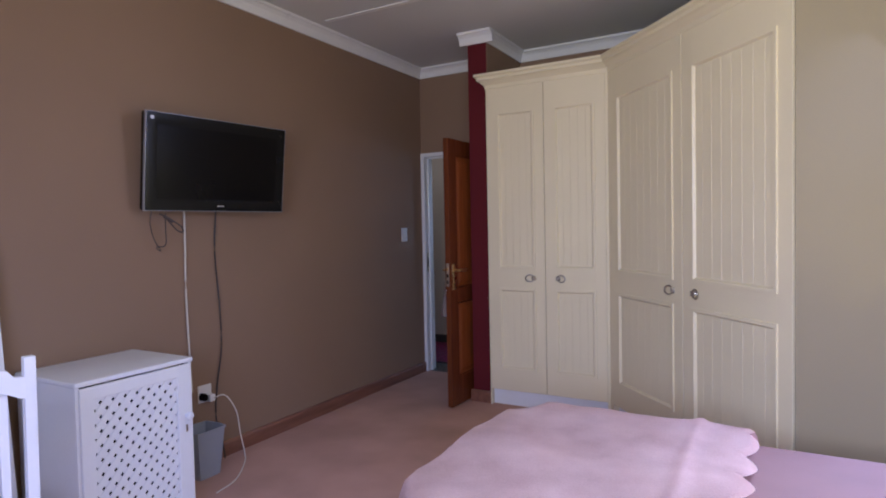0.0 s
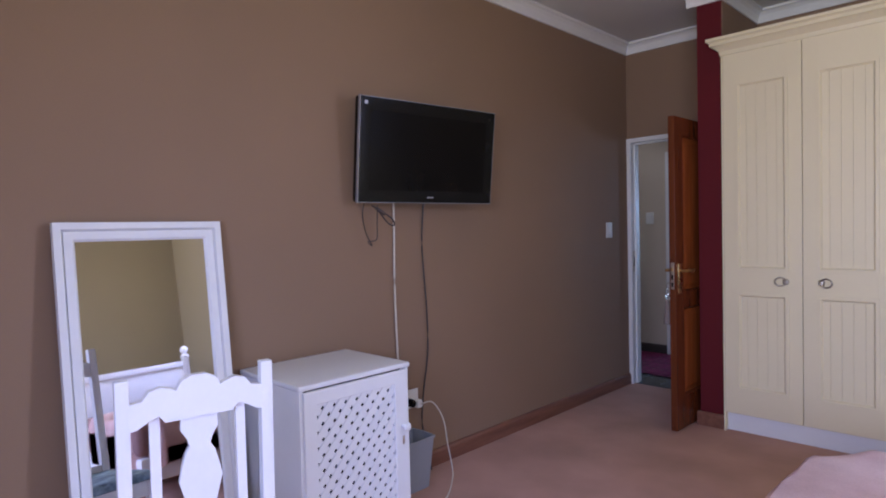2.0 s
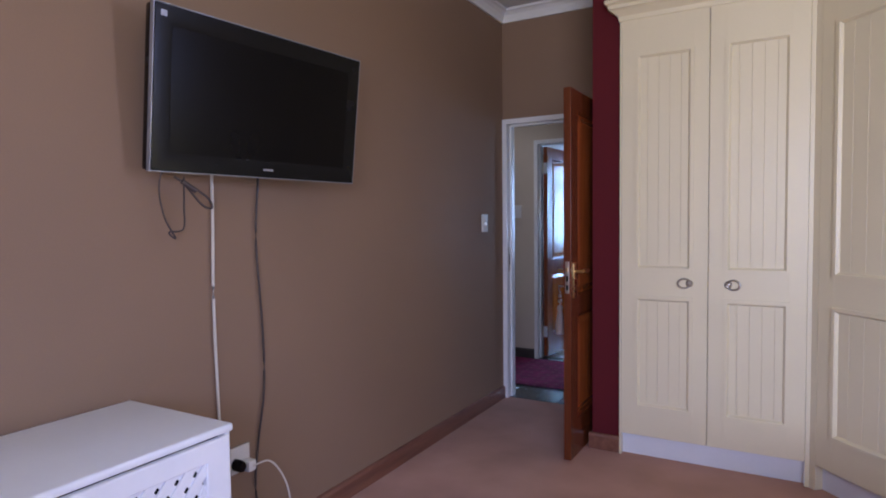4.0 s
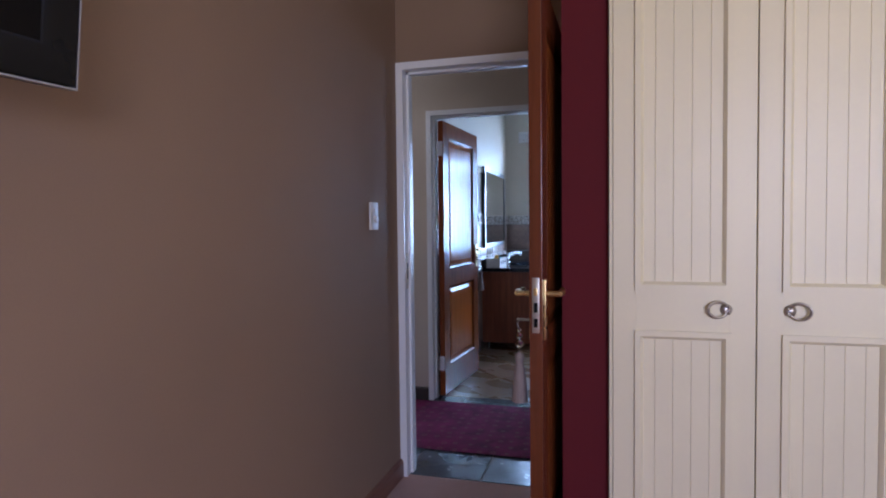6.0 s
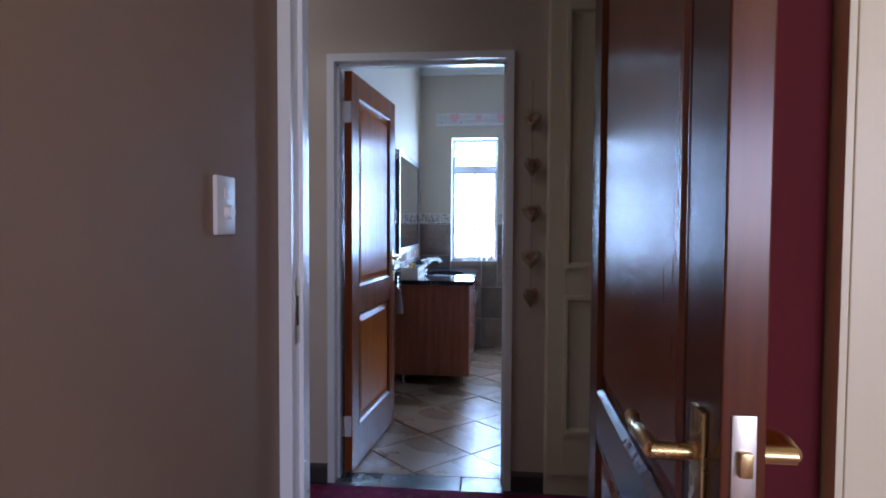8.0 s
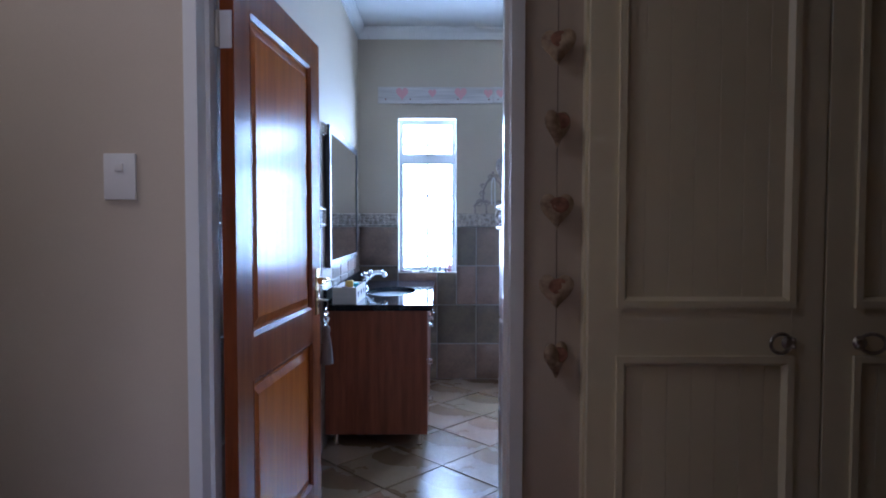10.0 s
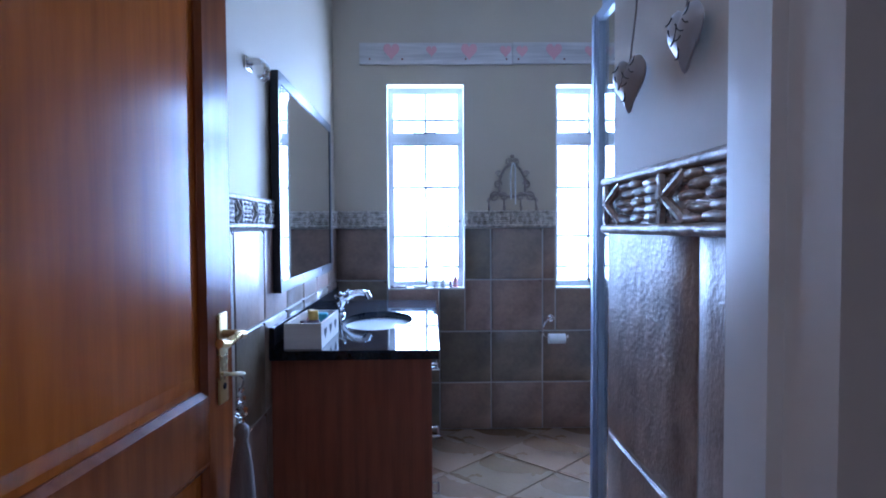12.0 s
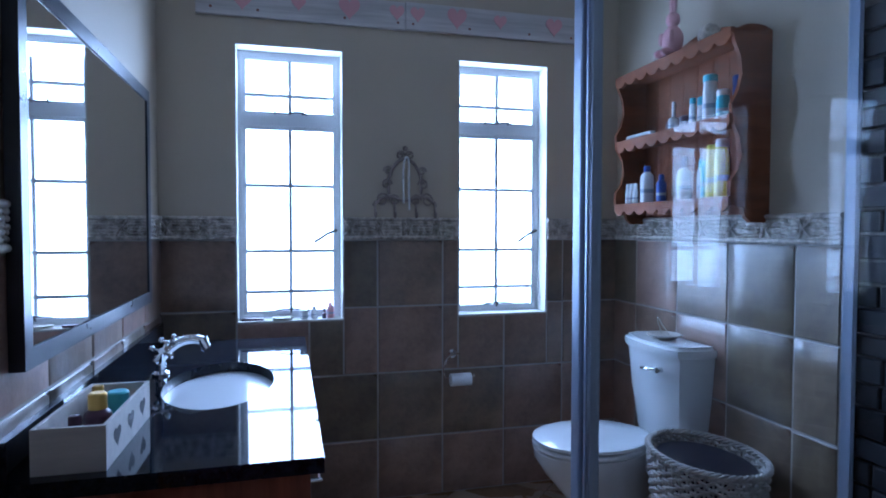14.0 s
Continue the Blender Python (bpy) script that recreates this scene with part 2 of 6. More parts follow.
# ---- shell of the three rooms ----
WX, DY, HY, BY, BXL, BXR = -2.153, 5.18, 6.49, 9.872, -2.40, -0.12
CEIL, BCEIL = 2.856, 2.905
structure("floor_bedroom", [(-2.3, -0.8, -0.1, 2.8, DY + 0.02, 0)], M_CARPET, "mauve brown pile carpet on the bedroom floor")
structure("wall_west", [(WX - 0.12, -0.8, 0, WX, DY, 2.95)], M_TAUPE, "taupe painted bedroom wall")
structure("wall_north", [(WX + 0.876, DY, 0, 1.1, DY + 0.12, 2.95), (WX, DY, 2.07, WX + 0.876, DY + 0.12, 2.95), (WX - 0.12, DY, 0, WX, DY + 0.12, 2.95)], M_TAUPE, "taupe painted bedroom wall over the door")
# the narrow gap is an unseen opening added for the side lamps
structure("wall_stub", [(1.0, 3.52, 0, 1.1, DY, 2.95), (0.868, 3.28, 0, 1.20, 3.52, 2.95), (1.58, 3.28, 0, 2.8, 3.52, 2.95), (1.20, 3.28, 0, 1.58, 3.52, 0.9), (1.20, 3.28, 2.3, 1.58, 3.52, 2.95)], M_OLIVE, "olive cream painted bedroom wall beside the wardrobe")
structure("wall_east", [(2.7, -0.8, 0, 2.82, 3.28, 2.95)], M_OLIVE, "olive cream painted bedroom wall behind the bed")
structure("wall_south", [(WX, -0.8, 0, -0.3, -0.68, 2.95), (2.1, -0.8, 0, 2.7, -0.68, 2.95), (-0.3, -0.8, 0, 2.1, -0.68, 0.9), (-0.3, -0.8, 2.3, 2.1, -0.68, 2.95)], M_OLIVE, "olive cream painted bedroom wall with a window opening")
structure("ceiling_bedroom", [(-2.3, -0.8, CEIL, 2.82, DY + 0.1, CEIL + 0.08)], M_CEIL, "white boarded bedroom ceiling")
structure("wall_pilaster", [(-1.292, 4.49, 0, -1.137, DY, 2.856)], M_MAROON, "maroon painted stub wall between door and wardrobe")
# hall
structure("floor_hall", [(-4.0, DY + 0.02, -0.1, 0.6, HY + 0.12, -0.006)], M_FLOORGROUT, "grouted slate floor of the passage")
structure("wall_hall", [(-4.0, HY, 0, -2.403, HY + 0.12, 2.95), (-1.508, HY, 0, 0.6, HY + 0.12, 2.95), (-2.403, HY, 2.088, -1.508, HY + 0.12, 2.95)], M_CREAM_WALL, "cream painted passage wall")
structure("wall_hall_end", [(-4.1, DY, 0, -4.0, HY, 2.95), (0.6, DY, 0, 0.7, HY, 2.95), (-4.0, DY, 0, WX - 0.12, DY + 0.12, 2.95)], M_CREAM_WALL, "cream painted passage wall")
# the gap in the boards is made up, to let the passage lamp in
structure("ceiling_hall", [(-4.0, DY + 0.1, 2.84, -3.65, HY + 0.1, 2.92), (-2.85, DY + 0.1, 2.84, 0.6, HY + 0.1, 2.92), (-3.65, DY + 0.1, 2.84, -2.85, 5.35, 2.92), (-3.65, 6.05, 2.84, -2.85, HY + 0.1, 2.92)], M_CEIL, "white boarded passage ceiling")
# bathroom
WT = 0.22
W1, W2, WZ = (-2.072, -1.584), (-1.012, -0.529), (0.895, 2.178)
structure("floor_bathroom", [(BXL - 0.1, HY + 0.12, -0.1, BXR + 0.1, BY + WT, -0.006)], M_FLOORGROUT, "grouted slate floor of the bathroom")
structure("wall_bath_north", [(BXL - 0.1, BY, 0, W1[0], BY + WT, 3.0), (W1[1], BY, 0, W2[0], BY + WT, 3.0), (W2[1], BY, 0, BXR + 0.1, BY + WT, 3.0),
    (W1[0], BY, 0, W1[1], BY + WT, WZ[0]), (W1[0], BY, WZ[1], W1[1], BY + WT, 3.0), (W2[0], BY, 0, W2[1], BY + WT, WZ[0]), (W2[0], BY, WZ[1], W2[1], BY + WT, 3.0)], M_CREAM_WALL, "cream painted bathroom wall with two windows")
structure("wall_bath_west", [(BXL - 0.1, HY + 0.12, 0, BXL, BY, 3.0)], M_CREAM_WALL, "cream painted bathroom wall")
structure("wall_bath_east", [(BXR, HY + 0.12, 0, BXR + 0.1, BY, 3.0)], M_CREAM_WALL, "cream painted bathroom wall")
structure("wall_bath_nib", [(-1.503, HY + 0.12, 0, -1.20, 7.07, 3.0)], M_CREAM_WALL, "cream painted nib wall beside the bathroom door")
structure("ceiling_bathroom", [(BXL - 0.1, HY + 0.12, BCEIL, BXR + 0.1, BY + WT, BCEIL + 0.08)], M_CEIL, "white boarded bathroom ceiling")
# daylight behind the bathroom panes
bm = B()
box(bm, -3.6, 11.2, -0.6, 1.0, 11.22, 3.8)
solo("backdrop", bm, M_OUT, "bright overexposed daylight outside", "backdrop", kind="structure")

# ---- cornices, skirtings, door frames ----
COVE = [(0, 0), (0, -0.088), (0.014, -0.088), (0.018, -0.066), (0.028, -0.040), (0.046, -0.022), (0.062, -0.016), (0.062, 0)]


def run_y(name, outline, x, z, y0, y1, side, material, label):
    bm = B()
    prism(bm, [(x + side * u, z + v) for u, v in outline], y0, y1, "xz")
    return solo(name, bm, material, label, "trim", kind="structure", smooth=False)


def run_x(name, outline, y, z, x0, x1, side, material, label):
    bm = B()
    prism(bm, [(y + side * u, z + v) for u, v in outline], x0, x1, "yz")
    return solo(name, bm, material, label, "trim", kind="structure", smooth=False)


L = "white moulded plaster cornice under the ceiling"
run_y("trim_cornice_west", COVE, WX, CEIL, -0.68, DY, 1, M_WHITE, L)
run_x("trim_cornice_north", COVE, DY, CEIL, WX, -1.292, -1, M_WHITE, L)
run_x("trim_cornice_wardrobe", COVE, DY, CEIL, -1.137, 1.0, -1, M_WHITE, L)
run_x("trim_cornice_pilaster", COVE, 4.49, CEIL, -1.354, -1.075, -1, M_WHITE, L)
run_y("trim_cornice_pilaster_left", COVE, -1.292, CEIL, 4.49, DY, -1, M_WHITE, L)
run_y("trim_cornice_pilaster_right", COVE, -1.137, CEIL, 4.49, DY, 1, M_WHITE, L)
run_x("trim_cornice_bath_north", COVE, BY, BCEIL, BXL, BXR, -1, M_WHITE, L)
run_y("trim_cornice_bath_west", COVE, BXL, BCEIL, HY + 0.12, BY, 1, M_WHITE, L)
run_y("trim_cornice_bath_east", COVE, BXR, BCEIL, HY + 0.12, BY, -1, M_WHITE, L)
structure("wall_pilaster_side", [(-1.137, 4.495, 0, -1.133, DY, 2.856)], M_TAUPE, "taupe painted side of the stub wall")
SKIRT = [(0, 0), (0.018, 0), (0.018, 0.074), (0.012, 0.088), (0, 0.091)]
L = "varnished brown wooden skirting board"
run_y("baseboard_west", SKIRT, WX, 0, -0.68, DY, 1, M_SKIRT, L)
run_x("baseboard_pilaster", SKIRT, 4.49, 0, -1.310, -1.129, -1, M_SKIRT, L)
run_y("baseboard_pilaster_left", SKIRT, -1.292, 0, 4.49, DY - 0.05, -1, M_SKIRT, L)
M_DARKSKIRT = mat("dark_slate_skirting", (0.05, 0.04, 0.035), 0.35, vary=0.3, scale=8, bump=0.2)
run_x("baseboard_hall", SKIRT, HY, 0, -4.0, -2.405, -1, M_DARKSKIRT, "dark slate skirting in the passage")
run_x("baseboard_hall_right", SKIRT, HY, 0, -1.507, -1.354, -1, M_DARKSKIRT, "dark slate skirting in the passage")
# ceiling board joint
structure("trim_ceiling_joint", [(-2.0, 3.66, CEIL - 0.006, 2.7, 3.70, CEIL)], M_WHITE, "white cover strip between ceiling boards")


def door_frame(name, x0, x1, y0, y1, top, label):
    """A pressed steel frame round an opening: two steps and a rebate on each side."""
    f = thing(name, label, "door frame", pose(x0, y0, 0), kind="structure")
    w, d = x1 - x0, y1 - y0
    prof = [(-0.012, -0.014), (0.035, -0.014), (0.035, 0.045), (0.047, 0.045), (0.047, d - 0.03), (0.035, d - 0.03), (0.035, d + 0.012), (-0.012, d + 0.012)]
    prof = [(0.0 if u < 0 else u, v) for u, v in prof]
    bm = B()
    prism(bm, prof, 0, top - 0.035, "xy")
    part("jamb", bm, M_WHITE, f, smooth=False)
    bm = B()
    prism(bm, [(w - u, v) for u, v in prof], 0, top - 0.035, "xy")
    part("jamb", bm, M_WHITE, f, smooth=False)
    bm = B()
    prism(bm, [(v, top - u) for u, v in prof], 0, w, "yz")
    part("head", bm, M_WHITE, f, smooth=False)
    return f


f1 = door_frame("door_frame_1", WX + 0.002, WX + 0.876, DY, DY + 0.12, 2.07, "white painted steel door frame to the passage")
bm = B()
box(bm, 0.0352, 0.004, 0.95, 0.038, 0.042, 1.13, 0.001)
sp = part("strike_plate", bm, M_STEEL, f1, "steel strike plate in the jamb")
bm = B()
box(bm, 0.0375, 0.016, 1.0, 0.039, 0.030, 1.08)
part("keep", bm, M_BLACK, sp)
door_frame("door_frame_2", -2.403, -1.508, HY, HY + 0.12, 2.088, "white painted steel door frame to the bathroom")


def frame_ring(bm, x0, z0, x1, z1, w, y0, y1, chamfer=0.0):
    """A rectangular ring of mitred bars between y0 (back) and y1 (front); the inner edge may slope back."""
    o = [(x0, z0), (x1, z0), (x1, z1), (x0, z1)]
    i = [(x0 + w, z0 + w), (x1 - w, z0 + w), (x1 - w, z1 - w), (x0 + w, z1 - w)]
    c = [(x0 + w - chamfer, z0 + w - chamfer), (x1 - w + chamfer, z0 + w - chamfer), (x1 - w + chamfer, z1 - w + chamfer), (x0 + w - chamfer, z1 - w + chamfer)]
    rings = [[(u, y0, v) for u, v in o], [(u, y1, v) for u, v in o]]
    if chamfer:
        rings += [[(u, y1, v) for u, v in c], [(u, y1 + (y0 - y1) * 0.7, v) for u, v in i]]
    else:
        rings += [[(u, y1, v) for u, v in i]]
    rings += [[(u, y0, v) for u, v in i]]
    vs = [[bm.verts.new(p) for p in r] for r in rings]
    for a, b in zip(vs, vs[1:] + vs[:1]):
        for k in range(4):
            bm.faces.new((a[k], a[(k + 1) % 4], b[(k + 1) % 4], b[k]))
    return bm


def interior_door(label, m, keys_side, tassel_label, low=0.0, W=0.845, frame_wood=M_DOOR, panel_wood=M_DOORPANEL, rail=(0.80, 0.90)):
    """A two-panel varnished door; x runs from hinge to lock, the leaf lies between y=-0.04 and y=0."""
    d = thing("interior_door", label, "door", m)
    H, T = 2.032, 0.04
    holes = [(0.115, 0.22, W - 0.115, rail[0]), (0.115, rail[1], W - 0.115, H - 0.11)]
    for u in (0, W - 0.115):
        bm = B()
        box(bm, u, -T, 0.012, u + 0.115, 0, H, 0.002)
        part("stile", bm, frame_wood, d, smooth=False)
    for z0, z1 in ((0.012, 0.22), rail, (H - 0.11, H)):
        bm = B()
        box(bm, 0.1145, -T + 0.0005, z0, W - 0.1145, -0.0005, z1, 0.001)
        part("rail", bm, frame_wood, d, smooth=False)
    for k, (x0, z0, x1, z1) in enumerate(holes):
        bm = B()
        for sgn, y in ((1, 0), (-1, -T)):
            # fielded panel: raised middle, sloping margin
            a, b, c = 0.0, 0.028, 0.055
            rings = []
            for off, dep in ((a, 0.014), (b, 0.014), (c, 0.006)):
                rings.append([bm.verts.new((px, y - sgn * dep, pz)) for px, pz in ((x0 + off, z0 + off), (x1 - off, z0 + off), (x1 - off, z1 - off), (x0 + off, z1 - off))])
            for p, q in zip(rings, rings[1:]):
                for j in range(4):
                    bm.faces.new((p[j], p[(j + 1) % 4], q[(j + 1) % 4], q[j]))
            bm.faces.new(rings[-1])
        part("panel", bm, panel_wood, d, "lighter orange-brown veneer panel", smooth=False)
        bm = B()
        frame_ring(bm, x0, z0, x1, z1, 0.016, -0.013, 0.001, 0.012)
        frame_ring(bm, x0, z0, x1, z1, 0.016, -T + 0.013, -T - 0.001, 0.012)
        part("moulding", bm, frame_wood, d, smooth=False)
    bm = B()
    box(bm, W - 0.001, -T / 2 - 0.011, 0.958 - low, W + 0.002, -T / 2 + 0.011, 1.13 - low, 0.0008)
    lp = part("lock_plate", bm, M_STEEL, d, "brushed steel lock plate")
    bm = B()
    for z0, z1 in ((1.022 - low, 1.052 - low), (0.975 - low, 1.003 - low)):
        box(bm, W + 0.0015, -T / 2 - 0.006, z0, W + 0.003, -T / 2 + 0.006, z1)
    part("slot", bm, M_BLACK, lp)
    bm = B()
    box(bm, W + 0.001, -T / 2 - 0.006, 1.075 - low, W + 0.010, -T / 2 + 0.006, 1.098 - low, 0.002)
    part("latch", bm, M_BRASS, lp)
    for sgn, y in ((1, 0), (-1, -T)):
        bm = B()
        box(bm, W - 0.075, y, 0.93 - low, W - 0.035, y + sgn * 0.006, 1.12 - low, 0.002)
        pl = part("handle_plate", bm, M_BRASS, d, "worn brass handle plate")
        bm = B()
        cyl(bm, (W - 0.055, y, 1.075 - low), (W - 0.055, y + sgn * 0.05, 1.075 - low), 0.009)
        tube(bm, curve([(W - 0.055, y + sgn * 0.048, 1.075 - low), (W - 0.09, y + sgn * 0.05, 1.078 - low), (W - 0.135, y + sgn * 0.048, 1.070 - low), (W - 0.165, y + sgn * 0.046, 1.076 - low)]), 0.009, 10)
        part("lever", bm, M_BRASS, pl)
        bm = B()
        cyl(bm, (W - 0.055, y, 0.965 - low), (W - 0.055, y + sgn * 0.0075, 0.965 - low), 0.007)
        part("keyhole", bm, M_BLACK, pl)
    for z in (0.25, 1.83):
        bm = B()
        cyl(bm, (-0.006, 0.004, z - 0.05), (-0.006, 0.004, z + 0.05), 0.007, n=12)
        hg = part("hinge", bm, M_STEEL, d)
        bm = B()
        box(bm, -0.0045, -T + 0.004, z - 0.052, 0.0, -0.002, z + 0.052, 0.0012)
        part("hinge_leaf", bm, M_WHITE, hg, "white painted hinge leaf", smooth=False)
    # key with a bead and tassel charm
    s, y = keys_side, (0 if keys_side > 0 else -T)
    kx, ky = W - 0.055, y + s * 0.035
    key = thing("key_tassel", tassel_label, "key charm", m)
    bm = B()
    cyl(bm, (kx, y + s * 0.004, 0.99 - low), (kx, ky, 0.99 - low), 0.004, n=10)
    lathe(bm, [(0.0, 0), (0.014, 0.002), (0.016, 0.004), (0.014, 0.006), (0.0, 0.008)], (kx, ky, 0.987 - low), 14)
    part("key", bm, M_STEEL, key)
    bm = B()
    tube(bm, curve([(kx, ky, 0.99 - low), (kx, ky + s * 0.012, 0.98 - low), (kx, ky + s * 0.008, 0.96 - low)]), 0.0025, 6)
    part("cord", bm, M_TASSEL, key)
    for z, r in ((0.957 - low, 0.008), (0.937 - low, 0.012), (0.911 - low, 0.016), (0.891 - low, 0.008)):
        bm = B()
        bmesh.ops.create_icosphere(bm, subdivisions=1, radius=r, matrix=Matrix.Translation((kx, ky + s * 0.006, z)))
        part("glass_bead", bm, M_GLASS, key, smooth=False)
    bm = B()
    lathe(bm, [(0.005, 0.887), (0.014, 0.878), (0.016, 0.863), (0.012, 0.852), (0.017, 0.83), (0.024, 0.77), (0.027, 0.725), (0.0, 0.72)], (kx, ky + s * 0.006, -low), 24)
    part("tassel", bm, M_TASSEL, key, "beige silky tassel")
    return d


M_TASSEL = mat("beige_tassel_thread", (0.21, 0.165, 0.145), 0.7, vary=0.25, scale=8, fine=40, bump=0.5, stretch=(14, 14, 0.6))
interior_door("open red-brown varnished wooden panel door by the maroon stub wall", pose(-1.312, 5.105, 0, 0, 0, -91.2), -1, "brass key with glass beads and a beige tassel", 0.03, 0.90)
interior_door("open red-brown varnished wooden panel door into the bathroom", pose(-2.304, 6.575, 0, 0, 0, 85.3) @ pose(0, 0.04, 0), -1, "key with clear beads and beige tassel in the bathroom door", 0.012, 0.845, M_REDSTILE, M_ORANGEDOOR, (0.815, 0.945))

# ---- wardrobes ----
M_KNOB = mat("antique_pewter", (0.42, 0.38, 0.33), 0.35, 0.9, 0.3, 60, bump=0.3)


def panel_door(parent, x0, x1, z0, z1, y, knob_at, material=M_CREAM, panels=((0.286, 0.898), (1.050, 2.216)), boards=5, stile=0.079):
    """A cupboard door whose front lies at y, with two tongue-and-groove panels in moulded frames, and a ring knob."""
    w = x1 - x0
    bm = B()
    box(bm, x0 + 0.001, y + 0.0145, z0 + 0.001, x1 - 0.001, y + 0.02, z1 - 0.001)
    leaf = part("door", bm, material, parent, smooth=False)
    for u in (x0, x1 - stile):
        bm = B()
        box(bm, u, y, z0, u + stile, y + 0.014, z1, 0.002)
        part("stile", bm, material, leaf, smooth=False)
    zs = [z0] + [v for p in panels for v in p] + [z1]
    for a, b in zip(zs[::2], zs[1::2]):
        bm = B()
        box(bm, x0 + stile - 0.001, y + 0.0004, a, x1 - stile + 0.001, y + 0.014, b, 0.001)
        part("rail", bm, material, leaf, smooth=False)
    for a, b in panels:
        bw = (w - 2 * stile) / boards
        for k in range(boards):
            bm = B()
            box(bm, x0 + stile + k * bw + 0.0003, y + 0.006, a, x0 + stile + (k + 1) * bw - 0.0003, y + 0.014, b, 0.0010, 1)
            part("board", bm, material, leaf, smooth=False)
        bm = B()
        frame_ring(bm, x0 + stile - 0.008, a - 0.008, x1 - stile + 0.008, b + 0.008, 0.028, y + 0.008, y - 0.009, 0.010)
        part("moulding", bm, material, leaf, smooth=False)
    kx = x0 + 0.105 if knob_at < 0 else x1 - 0.100
    bm = B()
    zk = 0.982
    lathe(bm, [(0.0, 0.010), (0.010, 0.010), (0.016, 0.006), (0.019, 0.0)], n=20)
    bmesh.ops.transform(bm, matrix=Matrix.Translation((kx + 0.012 * knob_at, y, zk)) @ Matrix.Rotation(radians(90), 4, "X"), verts=bm.verts)
    tube(bm, [(kx - 0.014 * knob_at + 0.030 * math.cos(a), y - 0.012 - 0.006 * math.cos(a) * -knob_at, zk + 0.025 * math.sin(a)) for a in [i * 2 * math.pi / 28 for i in range(29)]], 0.0048, 8)
    for dz in (-0.009, 0.009):
        ball(bm, (kx + 0.020 * knob_at, y - 0.010, zk + dz), 0.006, n=10)
    part("ring_handle", bm, M_KNOB, leaf, "antique pewter ring handle")
    return leaf


CROWN = [(0, 0), (0.012, 0.012), (0.016, 0.035), (0.045, 0.062), (0.060, 0.070), (0.060, 0.088), (0.076, 0.098), (0.076, 0.115), (0, 0.115)]


def crown(parent, x0, x1, y, z, ml=0.0, mr=0.0):
    """A crown moulding along x that stands out towards -y; ml and mr lengthen it at the top, for mitres."""
    bm = B()
    a = [bm.verts.new((x0 - ml * u, y - u, z + v)) for u, v in CROWN]
    b = [bm.verts.new((x1 + mr * u, y - u, z + v)) for u, v in CROWN]
    bm.faces.new(a)
    bm.faces.new(b[::-1])
    n = len(CROWN)
    for k in range(n):
        bm.faces.new((a[k], b[k], b[(k + 1) % n], a[(k + 1) % n]))
    return part("crown_moulding", bm, M_CREAM, parent, smooth=False)


wd = thing("wardrobe", "cream painted two-door wardrobe with tongue-and-groove panels", "wardrobe", pose(-1.127, 4.46, 0))
bm = B()
box(bm, 0.0, 0.022, 0.12, 0.905, 0.61, 2.44)
part("body", bm, M_CREAM, wd, smooth=False)
bm = B()
box(bm, 0.893, 0.002, 0.0, 0.926, 0.05, 2.44, 0.001)
part("filler_strip", bm, M_CREAM, wd, smooth=False)
bm = B()
box(bm, 0.890, 0.006, 0.0, 0.945, 0.08, 0.121)
part("plinth_corner", bm, M_CHALK, wd, smooth=False)
bm = B()
box(bm, -0.0055, 0.0, 0.0, 0.0045, 0.60, 2.40, 0.001)
part("side_panel", bm, M_CREAM, wd, smooth=False)
bm = B()
box(bm, 0.0, 0.045, 0.0, 0.892, 0.065, 0.122, 0.002)
part("plinth", bm, M_CHALK, wd, smooth=False)
panel_door(wd, 0.006, 0.447, 0.125, 2.405, 0, 1)
panel_door(wd, 0.451, 0.892, 0.125, 2.405, 0, -1)
crown(wd, 0.0, 0.910, 0.012, 2.398, 1.0, -0.43)
bm = B()
a = [bm.verts.new((-u, 0.012 - u, 2.395 + v)) for u, v in CROWN]
b = [bm.verts.new((-u, 0.60, 2.395 + v)) for u, v in CROWN]
for k in range(len(CROWN) - 1):
    bm.faces.new((a[k], b[k], b[k + 1], a[k + 1]))
part("crown_return", bm, M_CREAM, wd, smooth=False)

ANG = -47.5
cw = thing("corner_wardrobe", "cream painted corner wardrobe with two wide panelled doors", "wardrobe", pose(-0.205, 4.45, 0, 0, 0, ANG))
bm = B()
prism(bm, [(0.0, 0.022), (1.572, 0.022), (1.572, 0.24), (0.85, 0.90), (0.03, 0.40)], 0.12, 2.44, "xy")
part("body", bm, M_CREAM, cw, smooth=False)
bm = B()
box(bm, -0.02, 0.045, 0, 1.572, 0.065, 0.122, 0.002)
part("plinth", bm, M_CHALK, cw, smooth=False)
bm = B()
box(bm, -0.024, 0.001, 0.0, 0.0185, 0.05, 2.44, 0.001)
part("corner_post", bm, M_CREAM, cw, smooth=False)
panel_door(cw, 0.02, 0.800, 0.125, 2.405, 0, 1, boards=8, stile=0.090)
panel_door(cw, 0.806, 1.572, 0.125, 2.405, 0, -1, boards=8, stile=0.090)
crown(cw, 0.005, 1.60, 0.012, 2.398, 0.43, 0.0)

